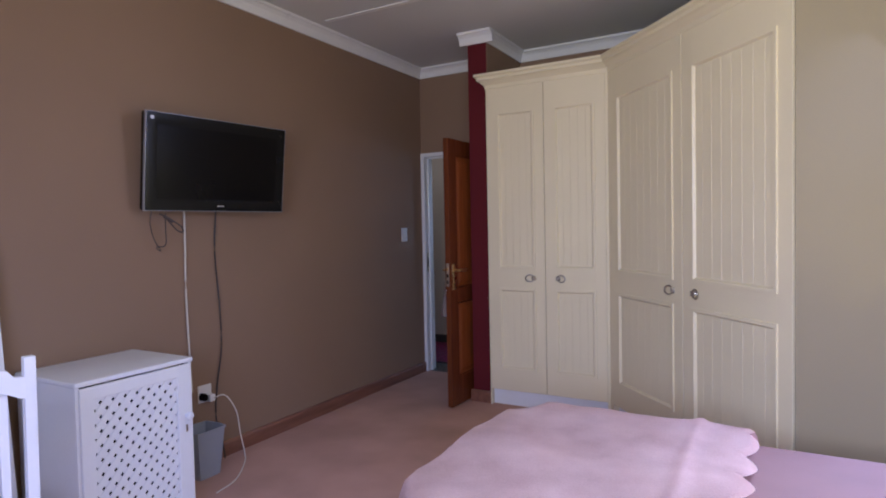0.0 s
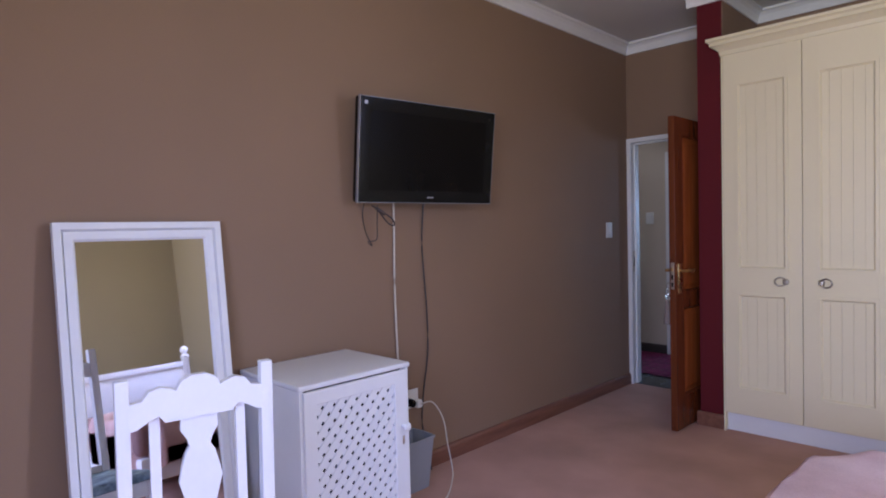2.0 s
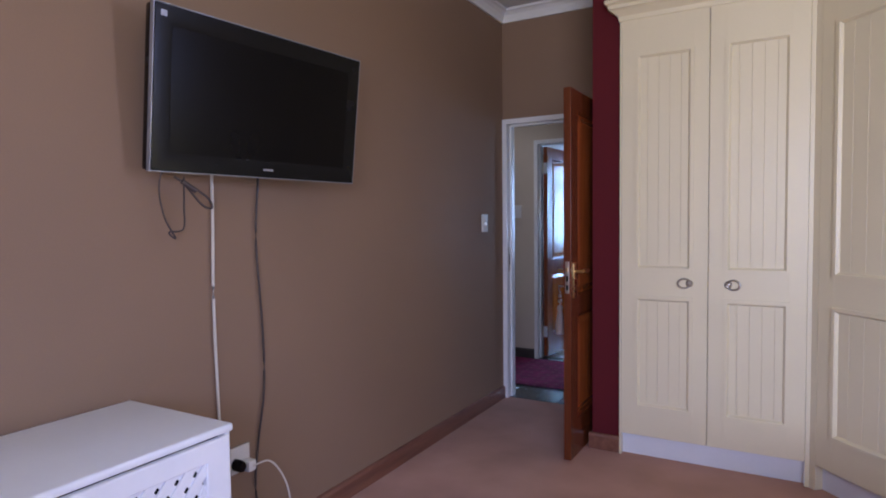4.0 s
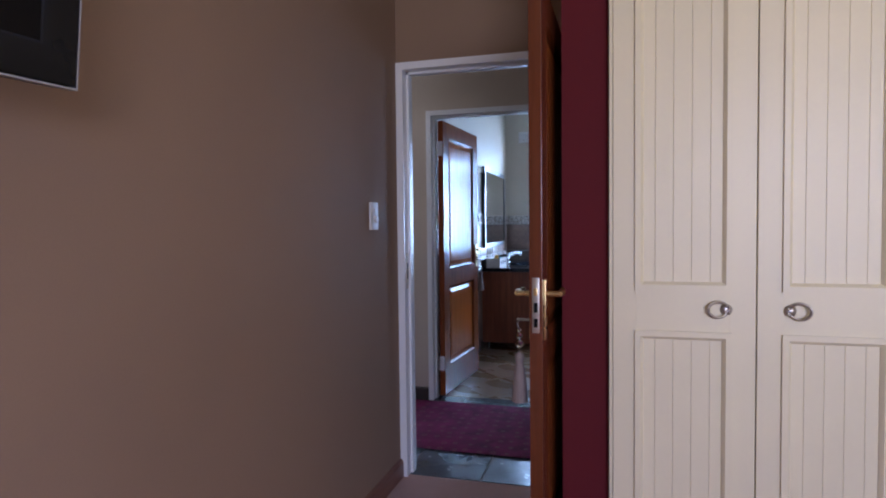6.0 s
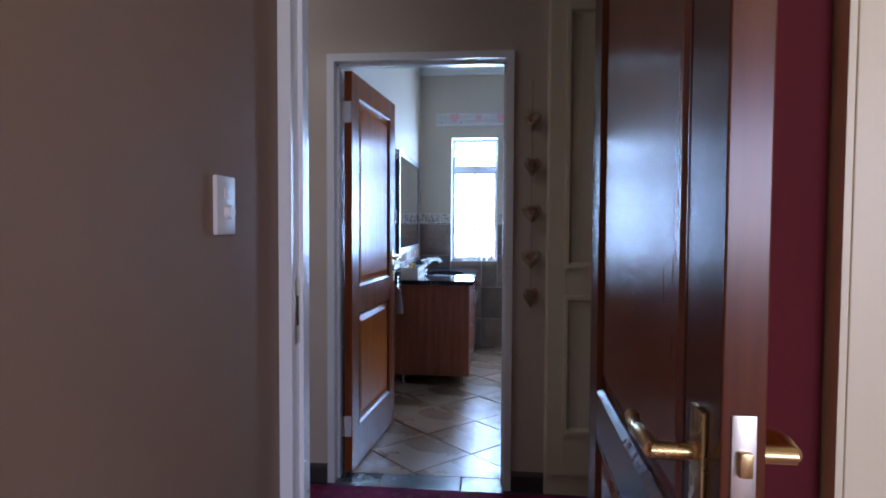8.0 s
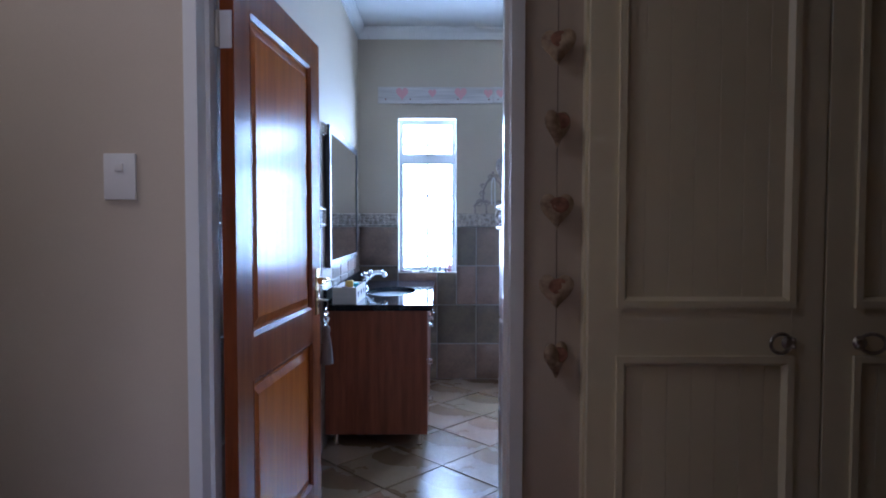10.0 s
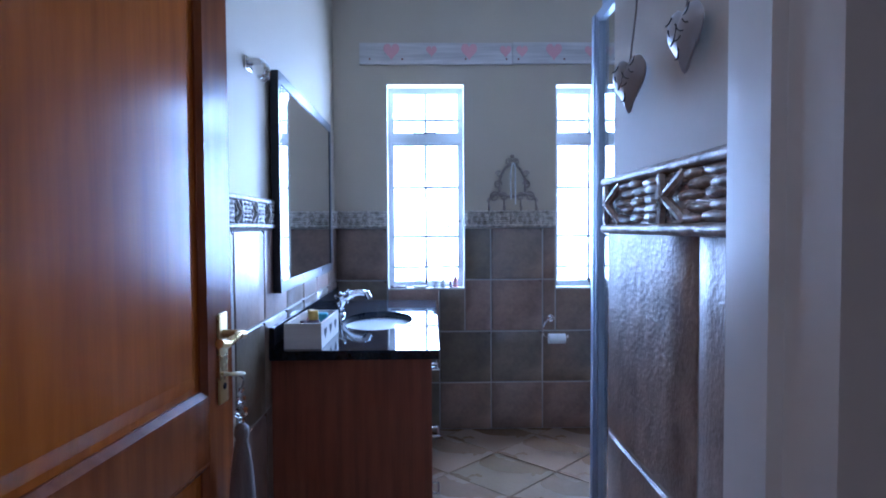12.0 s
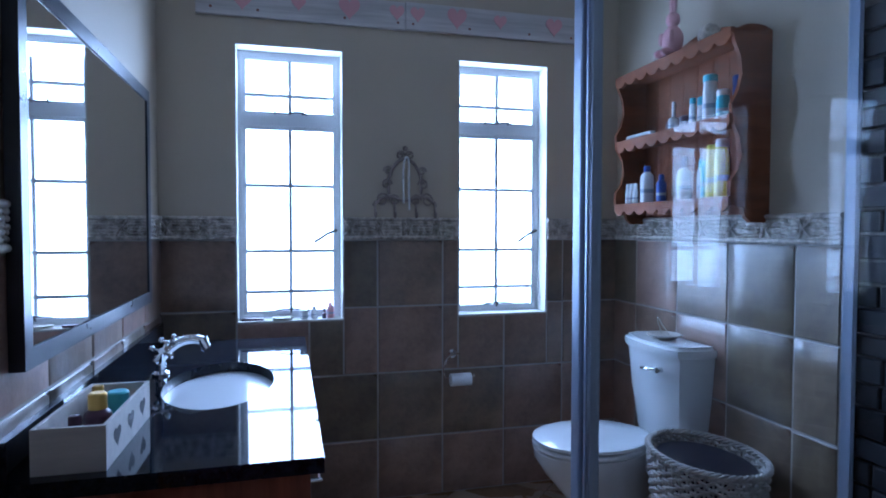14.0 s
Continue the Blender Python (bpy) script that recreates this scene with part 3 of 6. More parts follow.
# ---- television on its bracket ----
tv = thing("television", "black flat-screen television with a silver rim on the taupe wall", "television", pose(-1.987, 2.696, 1.745, 0, 0, 83.2) @ pose(0, 0, 0, 6.5, 0, 0) @ Matrix.Diagonal((0.97, 1, 0.982, 1)))
bm = B()
box(bm, -0.455, 0.0, -0.262, 0.455, 0.055, 0.262, 0.012)
part("casing", bm, M_BLACK, tv)
bm = B()
frame_ring(bm, -0.458, -0.264, 0.458, 0.264, 0.005, 0.016, -0.003, 0.002)
part("rim", bm, M_SILVER, tv, "thin silver rim")
bm = B()
frame_ring(bm, -0.452, -0.258, 0.452, 0.258, 0.062, 0.002, -0.005, 0.012)
part("bezel", bm, M_BLACK, tv)
bm = B()
box(bm, -0.40, -0.0015, -0.205, 0.40, 0.002, 0.205)
part("screen", bm, M_SCREEN, tv, "unlit dark screen")
bm = B()
box(bm, -0.022, -0.0065, -0.236, 0.022, -0.0045, -0.228)
part("badge", bm, M_SILVER, tv, "small silver badge")
bm = B()
box(bm, -0.435, -0.0065, 0.222, -0.415, -0.0045, 0.24)
part("sticker", bm, M_SILVER, tv)
bm = B()
box(bm, -0.12, 0.055, -0.15, 0.12, 0.075, 0.15, 0.004)
box(bm, -0.03, 0.07, -0.05, 0.03, 0.145, 0.05, 0.003)
box(bm, -0.09, 0.138, -0.10, 0.09, 0.151, 0.10, 0.003)
part("wall_bracket", bm, M_BLACK, tv)

M_CABLEW = mat("white_cable_pvc", (0.62, 0.57, 0.48), 0.5, vary=0.06, bump=0.05)
M_CABLEB = mat("dark_cable_pvc", (0.06, 0.045, 0.04), 0.5, vary=0.1, bump=0.05)
wx = WX + 0.012
bm = B()
tube(bm, curve([(wx, 2.556, 1.62), (wx, 2.553, 1.30), (wx, 2.548, 1.05), (wx, 2.556, 0.70), (wx, 2.565, 0.45)]), 0.0055)
solo("power_cable", bm, M_CABLEW, "white cable hanging down the wall from the television", "cable")
bm = B()
tube(bm, curve([(wx, 2.78, 1.62), (wx, 2.772, 1.48), (wx, 2.756, 1.25), (wx, 2.780, 0.90), (wx, 2.780, 0.66), (wx, 2.742, 0.45), (wx, 2.725, 0.26), (wx + 0.01, 2.76, 0.09), (wx + 0.05, 2.74, 0.012)]), 0.0045)
solo("aerial_cable", bm, M_CABLEB, "thin dark cable hanging down the wall", "cable")
bm = B()
tube(bm, curve([(-2.060, 2.320, 1.545), (-2.080, 2.300, 1.445), (-2.100, 2.330, 1.345), (-2.100, 2.370, 1.275), (-2.100, 2.345, 1.295), (-2.100, 2.400, 1.305), (-2.080, 2.390, 1.385), (-2.050, 2.370, 1.475)]), 0.003)
solo("loose_lead", bm, M_CABLEB, "loose dark lead dangling below the television", "cable")
bm = B()
tube(bm, curve([(-2.060, 2.340, 1.475), (-2.030, 2.390, 1.440), (-2.020, 2.440, 1.405), (-2.030, 2.460, 1.375), (-2.040, 2.430, 1.385), (-2.040, 2.370, 1.445)]), 0.004)
cyl(bm, (-2.040, 2.355, 1.460), (-2.030, 2.400, 1.430), 0.009, n=10)
solo("video_lead", bm, M_CABLEB, "short coiled lead with a dark plug", "cable")

# ---- switches and sockets ----
M_PLAST = mat("white_switch_plastic", (0.72, 0.70, 0.66), 0.35, vary=0.03, bump=0.02)


def switch_plate(m, knob, label):
    s = thing("light_switch", label, "light switch", m)
    bm = B()
    box(bm, -0.042, -0.010, -0.061, 0.042, 0.0, 0.061, 0.003)
    part("plate", bm, M_PLAST, s)
    bm = B()
    box(bm, -0.011, -0.014, 0.014, 0.011, -0.009, 0.034, 0.002)
    part("rocker", bm, M_PLAST, s)
    if knob:
        bm = B()
        cyl(bm, (0.003, -0.009, -0.014), (0.003, -0.022, -0.014), 0.016, 0.014)
        part("dimmer_knob", bm, M_PLAST, s)
    return s


switch_plate(pose(WX, 4.85, 1.311, 0, 0, 90), True, "white light switch with a dimmer knob on the taupe wall")
switch_plate(pose(-2.577, HY, 1.415, 0, 0, 0), False, "white light switch on the cream passage wall")
so = thing("wall_socket", "white double wall socket with plugs beside the cabinet", "socket", pose(WX, 2.655, 0.42, 0, 0, 90) @ Matrix.Diagonal((0.75, 1, 0.92, 1)))
bm = B()
box(bm, -0.06, -0.01, -0.055, 0.06, 0, 0.055, 0.003)
part("plate", bm, M_PLAST, so)
bm = B()
lathe(bm, [(0.0, 0.045), (0.020, 0.043), (0.025, 0.030), (0.025, 0.0)], n=18)
bmesh.ops.transform(bm, matrix=Matrix.Translation((-0.035, -0.01, -0.015)) @ Matrix.Rotation(radians(90), 4, "X"), verts=bm.verts)
part("plug", bm, M_BLACK, so, "round black plug")
bm = B()
box(bm, 0.0, -0.055, -0.05, 0.05, -0.01, -0.005, 0.008)
part("plug", bm, M_PLAST, so, "white plug")
bm = B()
tube(bm, curve([(-2.10, 2.675, 0.395), (-2.06, 2.73, 0.40), (-2.03, 2.78, 0.30), (-2.01, 2.79, 0.16), (-1.99, 2.80, 0.04), (-1.94, 2.75, 0.006), (-1.80, 2.56, 0.006), (-1.76, 2.40, 0.006)]), 0.0035)
solo("charger_lead", bm, M_CABLEW, "thin white lead looping from socket to carpet", "cable")

# ---- waste bin ----
M_BIN = mat("grey_bin_plastic", (0.28, 0.30, 0.33), 0.45, vary=0.05, bump=0.04)
wb = thing("waste_bin", "tapered square grey plastic waste bin by the skirting", "waste bin", pose(-2.03, 2.535, 0) @ Matrix.Diagonal((0.80, 0.85, 0.86, 1)))
bm = B()
rings = []
for r, z in ((0.085, 0.0), (0.115, 0.30), (0.122, 0.30), (0.122, 0.315), (0.112, 0.315), (0.082, 0.006)):
    ring = []
    for k in range(32):
        t = 2 * math.pi * k / 32
        q = max(abs(math.cos(t)), abs(math.sin(t))) ** 0.75
        ring.append(bm.verts.new((0.95 * r * math.cos(t) / q, r * math.sin(t) / q, z)))
    rings.append(ring)
for a, b in zip(rings, rings[1:]):
    for k in range(32):
        bm.faces.new((a[k], a[(k + 1) % 32], b[(k + 1) % 32], b[k]))
bm.faces.new(rings[0][::-1])
bm.faces.new(rings[-1])
part("bucket", bm, M_BIN, wb)

# ---- lattice cabinet ----
cb = thing("lattice_cabinet", "white painted bedside cabinet with a lattice door", "cabinet", pose(-1.672, 1.658, 0))
D, CWD, CH = 0.452, 0.548, 0.770
bm = B()
box(bm, -D, 0, 0.0, -0.001, 0.018, CH - 0.02, 0.002)
box(bm, -D, CWD - 0.018, 0.0, -0.001, CWD, CH - 0.02, 0.002)
box(bm, -D, 0.018, 0, -D + 0.01, CWD - 0.018, CH - 0.02)
box(bm, -D, 0.018, 0.04, -0.004, CWD - 0.018, 0.058)
part("body", bm, M_CHALK, cb, smooth=False)
bm = B()
box(bm, -D - 0.005, -0.006, CH - 0.022, 0.008, CWD + 0.006, CH, 0.008, 3)
part("top", bm, M_CHALK, cb)
# added black sheet: paints the cabinet's inner shade behind the lattice holes
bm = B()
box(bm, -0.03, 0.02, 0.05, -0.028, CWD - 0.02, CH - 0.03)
part("backing", bm, M_BLACK, cb, "dark sheet standing in for the shaded inside")
dz0, dz1, dy0, dy1 = 0.03, CH - 0.028, 0.012, CWD - 0.012


def door_ring(outer, inner, x0, x1):
    """A flat frame in the yz plane whose four rails have widths of their own."""
    bm = B()
    rings = []
    for (a, c, b, d), x in ((outer, x0), (outer, x1 - 0.003), ((outer[0] + 0.003, outer[1] + 0.003, outer[2] - 0.003, outer[3] - 0.003), x1), ((inner[0] - 0.003, inner[1] - 0.003, inner[2] + 0.003, inner[3] + 0.003), x1), (inner, x1 - 0.003), (inner, x0)):
        rings.append([bm.verts.new((x, u, v)) for u, v in ((a, c), (b, c), (b, d), (a, d))])
    for p, q in zip(rings, rings[1:] + rings[:1]):
        for k in range(4):
            bm.faces.new((p[k], p[(k + 1) % 4], q[(k + 1) % 4], q[k]))
    return bm


dr = part("door", door_ring((dy0, dz0, dy1, dz1), (dy0 + 0.058, dz0 + 0.07, dy1 - 0.075, dz1 - 0.055), -0.006, 0.012), M_CHALK, cb, smooth=False)
ly0, ly1, lz0, lz1 = dy0 + 0.056, dy1 - 0.073, dz0 + 0.068, dz1 - 0.053


def lattice(direction, x0, x1):
    """Parallel diagonal strips clipped to the door's opening, each a mesh of its own."""
    sp, w = 0.041, 0.0268
    n = Vector((-math.sin(direction), math.cos(direction)))
    cy, cz = (ly0 + ly1) / 2, (lz0 + lz1) / 2
    for k in range(-14, 15):
        pts = [(ly0, lz0), (ly1, lz0), (ly1, lz1), (ly0, lz1)]
        for sgn, off in ((1, k * sp + w / 2), (-1, -(k * sp - w / 2))):
            out = []
            for i, p in enumerate(pts):
                q = pts[(i + 1) % len(pts)]
                fp = sgn * ((p[0] - cy) * n.x + (p[1] - cz) * n.y) - off
                fq = sgn * ((q[0] - cy) * n.x + (q[1] - cz) * n.y) - off
                if fp <= 0:
                    out.append(p)
                if fp * fq < 0:
                    s = fp / (fp - fq)
                    out.append((p[0] + s * (q[0] - p[0]), p[1] + s * (q[1] - p[1])))
            pts = out
            if len(pts) < 3:
                break
        if len(pts) >= 3:
            bm = B()
            prism(bm, pts, x0, x1, "yz")
            part("slat", bm, M_CHALK, dr, smooth=False)


lattice(radians(48), 0.0, 0.006)
lattice(radians(-48), -0.006, -0.0005)
bm = B()
lathe(bm, [(0.007, 0.0), (0.006, 0.012), (0.016, 0.020), (0.019, 0.028), (0.014, 0.037), (0.0, 0.04)], n=18)
bmesh.ops.transform(bm, matrix=Matrix.Translation((0.012, CWD - 0.045, 0.500)) @ Matrix.Rotation(radians(90), 4, "Y"), verts=bm.verts)
part("knob", bm, M_CHALK, dr)
bm = B()
box(bm, 0.011, CWD - 0.05, 0.42, 0.0135, CWD - 0.038, 0.455, 0.001)
part("keyhole_plate", bm, M_STEEL, dr, "small steel keyhole plate")

# ---- leaning mirror ----
lm = thing("leaning_mirror", "tall white framed mirror leaning against the taupe wall", "mirror", pose(-1.985, 0.984, 0.004, 0, 0, 90) @ pose(0, 0, 0, -6.0, 0, 0))
MW, MH = 0.593, 1.402
bm = B()
frame_ring(bm, 0, 0, MW, MH, 0.034, 0.0, -0.030, 0.010)
part("outer_frame", bm, M_CHALK, lm, smooth=False)
bm = B()
frame_ring(bm, 0.032, 0.032, MW - 0.032, MH - 0.032, 0.040, 0.0, -0.022, 0.012)
part("inner_frame", bm, M_CHALK, lm, smooth=False)
bm = B()
box(bm, 0.06, -0.012, 0.06, MW - 0.06, -0.006, MH - 0.06)
part("mirror_glass", bm, M_MIRROR, lm, smooth=False)
bm = B()
box(bm, 0.01, -0.004, 0.01, MW - 0.01, 0.002, MH - 0.01)
part("backboard", bm, M_SKIRT, lm, smooth=False)

# ---- chair ----
M_SEAT = mat("blue_leaf_print_seat", (0.30, 0.42, 0.52), 0.8, vary=0.3, scale=14, fine=120, bump=0.2, second=(0.03, 0.06, 0.10))
ch = thing("dining_chair", "white painted wooden chair with a shaped splat and blue seat", "chair", pose(-1.28, 1.115, -0.011, 0, 0, 80) @ Matrix.Diagonal((0.93, 0.95, 0.957, 1)))
HW = 0.192
for s in (-1, 1):
    bm = B()
    prism(bm, [(0.0, 0.0), (0.034, 0.0), (0.034, 0.45), (0.012, 1.05), (-0.022, 1.05), (0.0, 0.45)], s * HW - 0.017, s * HW + 0.017, "yz")
    bmesh.ops.bevel(bm, geom=bm.edges[:], offset=0.003, segments=1, affect="EDGES")
    part("back_post", bm, M_CHALK, ch)
    bm = B()
    box(bm, s * 0.20 - 0.018, 0.38, 0.0, s * 0.20 + 0.018, 0.416, 0.44, 0.003)
    part("front_leg", bm, M_CHALK, ch)
    bm = B()
    box(bm, s * 0.195 - 0.011, 0.04, 0.36, s * 0.195 + 0.011, 0.385, 0.425, 0.002)
    part("side_rail", bm, M_CHALK, ch)
    bm = B()
    prism(bm, [(s * 0.115 - 0.013, 0.49), (s * 0.115 + 0.013, 0.49), (s * 0.115 + 0.013, 0.94), (s * 0.115 - 0.013, 0.94)], -0.004, 0.012, "xz")
    part("slat", bm, M_CHALK, ch)
# scalloped crest rail
top = [(-HW + 0.015, 0.985), (-0.145, 0.99), (-0.128, 1.012), (-0.100, 1.020), (-0.070, 1.010), (-0.060, 1.004), (-0.045, 1.028), (-0.02, 1.040), (0.02, 1.040), (0.045, 1.028), (0.060, 1.004), (0.070, 1.010), (0.100, 1.020), (0.128, 1.012), (0.145, 0.99), (HW - 0.015, 0.985)]
bot = [(HW - 0.015, 0.915), (0.16, 0.918), (0.13, 0.935), (0.105, 0.945), (0.09, 0.925), (-0.09, 0.925), (-0.105, 0.945), (-0.13, 0.935), (-0.16, 0.918), (-HW + 0.015, 0.915)]
bm = B()
prism(bm, top + bot, -0.018, 0.006, "xz")
part("crest_rail", bm, M_CHALK, ch, smooth=False)
half = [(0.048, 0.93), (0.050, 0.89), (0.034, 0.865), (0.028, 0.845), (0.040, 0.825), (0.050, 0.79), (0.058, 0.75), (0.044, 0.70), (0.035, 0.66), (0.040, 0.63), (0.030, 0.60), (0.034, 0.56), (0.048, 0.52), (0.050, 0.49)]
bm = B()
prism(bm, half + [(-u, v) for u, v in half[::-1]], -0.008, 0.008, "xz")
part("splat", bm, M_CHALK, ch, smooth=False)
bm = B()
box(bm, -HW + 0.017, -0.004, 0.455, HW - 0.017, 0.022, 0.495, 0.003)
part("lower_rail", bm, M_CHALK, ch)
bm = B()
box(bm, -0.19, 0.39, 0.36, 0.19, 0.41, 0.425, 0.002)
part("front_rail", bm, M_CHALK, ch)
bm = B()
box(bm, -0.215, 0.02, 0.425, 0.215, 0.43, 0.465, 0.018, 3)
part("seat", bm, M_SEAT, ch, "blue and white leaf-print seat pad")

# ---- bed ----
bed = thing("bed", "white wooden bed with a mauve cover", "bed", pose(-0.255, 1.74, 0))
BL, BW = 2.02, 1.13
bm = B()
box(bm, 0.03, 0.03, 0.14, BL - 0.03, BW - 0.03, 0.30, 0.02)
part("base", bm, M_CHALK, bed)
bm = B()
box(bm, 0.03, 0.02, 0.30, BL - 0.04, BW - 0.02, 0.53, 0.07, 4)
part("mattress", bm, M_MAUVE, bed, "mattress under a mauve cover")
for x in (0.1, BL - 0.1):
    for y in (0.1, BW - 0.1):
        bm = B()
        cyl(bm, (x, y, 0), (x, y, 0.15), 0.03, 0.035)
        part("leg", bm, M_CHALK, bed)
hb = []
for y in (-0.03, BW + 0.03):
    bm = B()
    lathe(bm, [(0.035, 0), (0.035, 0.92), (0.042, 0.93), (0.030, 0.945), (0.020, 0.955), (0.036, 0.985), (0.036, 1.005), (0.02, 1.03), (0.0, 1.035)], (BL, y, 0))
    part("headboard_post", bm, M_CHALK, bed)
bm = B()
box(bm, BL - 0.012, 0.0, 0.30, BL + 0.012, BW, 0.86, 0.003)
box(bm, BL - 0.025, 0.0, 0.83, BL + 0.025, BW, 0.885, 0.008)
part("headboard", bm, M_CHALK, bed)


def blanket():
    """A thick fleece over the foot half of the bed, soft rolls on top, scalloped towards the head."""
    bm = B()
    NX, NY = 64, 72
    grid = []
    y0, y1 = -0.16, BW + 0.10
    for j in range(NY + 1):
        v = j / NY
        y = y0 + (y1 - y0) * v
        row = []
        scal = 0.05 * abs(math.sin(math.pi * (v * 6.5 + 0.2))) ** 0.6
        xe = 0.95 + scal
        x0 = -0.16
        for i in range(NX + 1):
            u = i / NX
            x = x0 + (xe - x0) * u
            n1 = noise.noise(Vector((x * 2.3, y * 2.3, 0.3)))
            n2 = noise.noise(Vector((x * 7.0, y * 7.0, 1.7)))
            z = 0.568 + 0.03 * n1 + 0.007 * n2 + 0.012 * math.exp(-((x - 0.78 - 0.04 * n1) / 0.02) ** 2)
            px, py = x, y
            over = max(0.0, 0.04 - x)
            if over:
                px, z = 0.04 - 0.085 * math.sin(min(1.57, over / 0.085)), z - max(0, over - 0.03) * 1.9
            oy = max(0.0, 0.04 - y, y - (BW - 0.04))
            if oy:
                s = -1 if y < 0.5 else 1
                edge = 0.04 if s < 0 else BW - 0.04
                py, z = edge + s * 0.045 * math.sin(min(1.57, oy / 0.045)), z - max(0, oy - 0.03) * 1.9
            if u > 0.985:
                z -= 0.012
            corner = min(1.0, max(0.0, 0.16 - x) / 0.2) * min(1.0, max(0.0, abs(y - BW / 2) - BW / 2 + 0.16) / 0.2)
            row.append(bm.verts.new((px + 0.10 * corner, py - 0.10 * corner * (1 if y > BW / 2 else -1), z - 0.05 * corner)))
        grid.append(row)
    for j in range(NY):
        for i in range(NX):
            bm.faces.new((grid[j][i], grid[j][i + 1], grid[j + 1][i + 1], grid[j + 1][i]))
    bmesh.ops.solidify(bm, geom=bm.faces[:], thickness=0.018)
    return bm


solo("blanket", blanket(), M_PINK, "pink fleece blanket with a scalloped edge on the bed", "blanket", m=pose(-0.255, 1.74, 0))

# ---- passage ----
M_RUG = mat("wine_red_woven_rug", (0.31, 0.022, 0.11), 0.95, vary=0.4, scale=9, fine=200, bump=0.5, second=(0.13, 0.012, 0.055))


def rug_pattern(m):
    """Small pale motifs in rows over the wine-red ground."""
    n, l = m.node_tree.nodes, m.node_tree.links
    b = n["Principled BSDF"]
    base = b.inputs["Base Color"].links[0].from_socket
    tc = n.new("ShaderNodeTexCoord")
    v = n.new("ShaderNodeTexVoronoi")
    v.inputs["Scale"].default_value, v.inputs["Randomness"].default_value = 13.0, 0.35
    l.new(tc.outputs["Object"], v.inputs["Vector"])
    w = n.new("ShaderNodeTexWave")
    w.wave_type, w.rings_direction = "RINGS", "Z"
    ring = n.new("ShaderNodeMapRange")
    l.new(v.outputs["Distance"], ring.inputs[0])
    ring.inputs[1].default_value, ring.inputs[2].default_value, ring.inputs[3].default_value, ring.inputs[4].default_value = 0.16, 0.26, 1.0, 0.0
    core = n.new("ShaderNodeMapRange")
    l.new(v.outputs["Distance"], core.inputs[0])
    core.inputs[1].default_value, core.inputs[2].default_value = 0.07, 0.14
    mul = n.new("ShaderNodeMath")
    mul.operation = "MULTIPLY"
    l.new(ring.outputs[0], mul.inputs[0])
    l.new(core.outputs[0], mul.inputs[1])
    dim = n.new("ShaderNodeMath")
    dim.operation = "MULTIPLY"
    l.new(mul.outputs[0], dim.inputs[0])
    dim.inputs[1].default_value = 0.55
    mx = n.new("ShaderNodeMix")
    mx.data_type = "RGBA"
    l.new(dim.outputs[0], mx.inputs[0])
    l.new(base, mx.inputs[6])
    mx.inputs[7].default_value = (0.36, 0.13, 0.16, 1)
    l.new(mx.outputs[2], b.inputs["Base Color"])


rug_pattern(M_RUG)
rg = thing("runner_rug", "wine-red patterned woven runner on the slate passage floor", "rug", pose(-2.3, 5.985, 0) @ Matrix.Diagonal((1, 1.15, 1, 1)))
bm = B()
N = 60
rows = []
for i in range(N + 1):
    x = -1.15 + 2.3 * i / N
    rows.append([bm.verts.new((x, y + 0.006 * noise.noise(Vector((x * 3, y * 9, 4))), 0.004 + 0.008 * (1 if abs(y) < 0.38 else 0.6) + 0.003 * noise.noise(Vector((x * 5, y * 5, 2))))) for y in [-0.39 + 0.78 * k / 20 for k in range(21)]])
for a, b in zip(rows, rows[1:]):
    for k in range(20):
        bm.faces.new((a[k], b[k], b[k + 1], a[k + 1]))
bmesh.ops.solidify(bm, geom=bm.faces[:], thickness=0.008)
part("carpet_weave", bm, M_RUG, rg)
for sx in (-1, 1):
    bm = B()
    for k in range(70):
        y = -0.38 + 0.76 * k / 69
        tube(bm, [(sx * 1.148, y, 0.006), (sx * (1.175 + 0.01 * math.sin(k * 2.1)), y + 0.004 * math.sin(k * 3.7), 0.004)], 0.0018, 4)
    tagged(part("fringe", bm, M_TASSEL, rg, "short cream fringe"), kind="stuff")

cu = thing("hall_cupboard", "cream painted built-in cupboard with panelled doors in the passage", "cupboard", pose(-1.352, HY - 0.055, 0))
bm = B()
box(bm, 0.0, 0.022, 0.0, 1.5, 0.053, 2.55)
part("body", bm, M_CREAM, cu, smooth=False)
for k in range(2):
    panel_door(cu, 0.006 + k * 0.62, 0.62 + k * 0.62, 0.10, 2.40, 0, 1 if k == 0 else -1, panels=((0.308, 0.940), (1.082, 2.26)), boards=7, stile=0.083)

M_HEART = mat("aged_papier_heart", (0.42, 0.32, 0.20), 0.7, vary=0.4, scale=30, fine=90, bump=0.4, second=(0.15, 0.08, 0.05))


def heart_outline(s, n=36):
    out = []
    for k in range(n):
        t = 2 * math.pi * k / n
        out.append((s * 16 * math.sin(t) ** 3 / 17, s * (13 * math.cos(t) - 5 * math.cos(2 * t) - 2 * math.cos(3 * t) - math.cos(4 * t)) / 17))
    return out


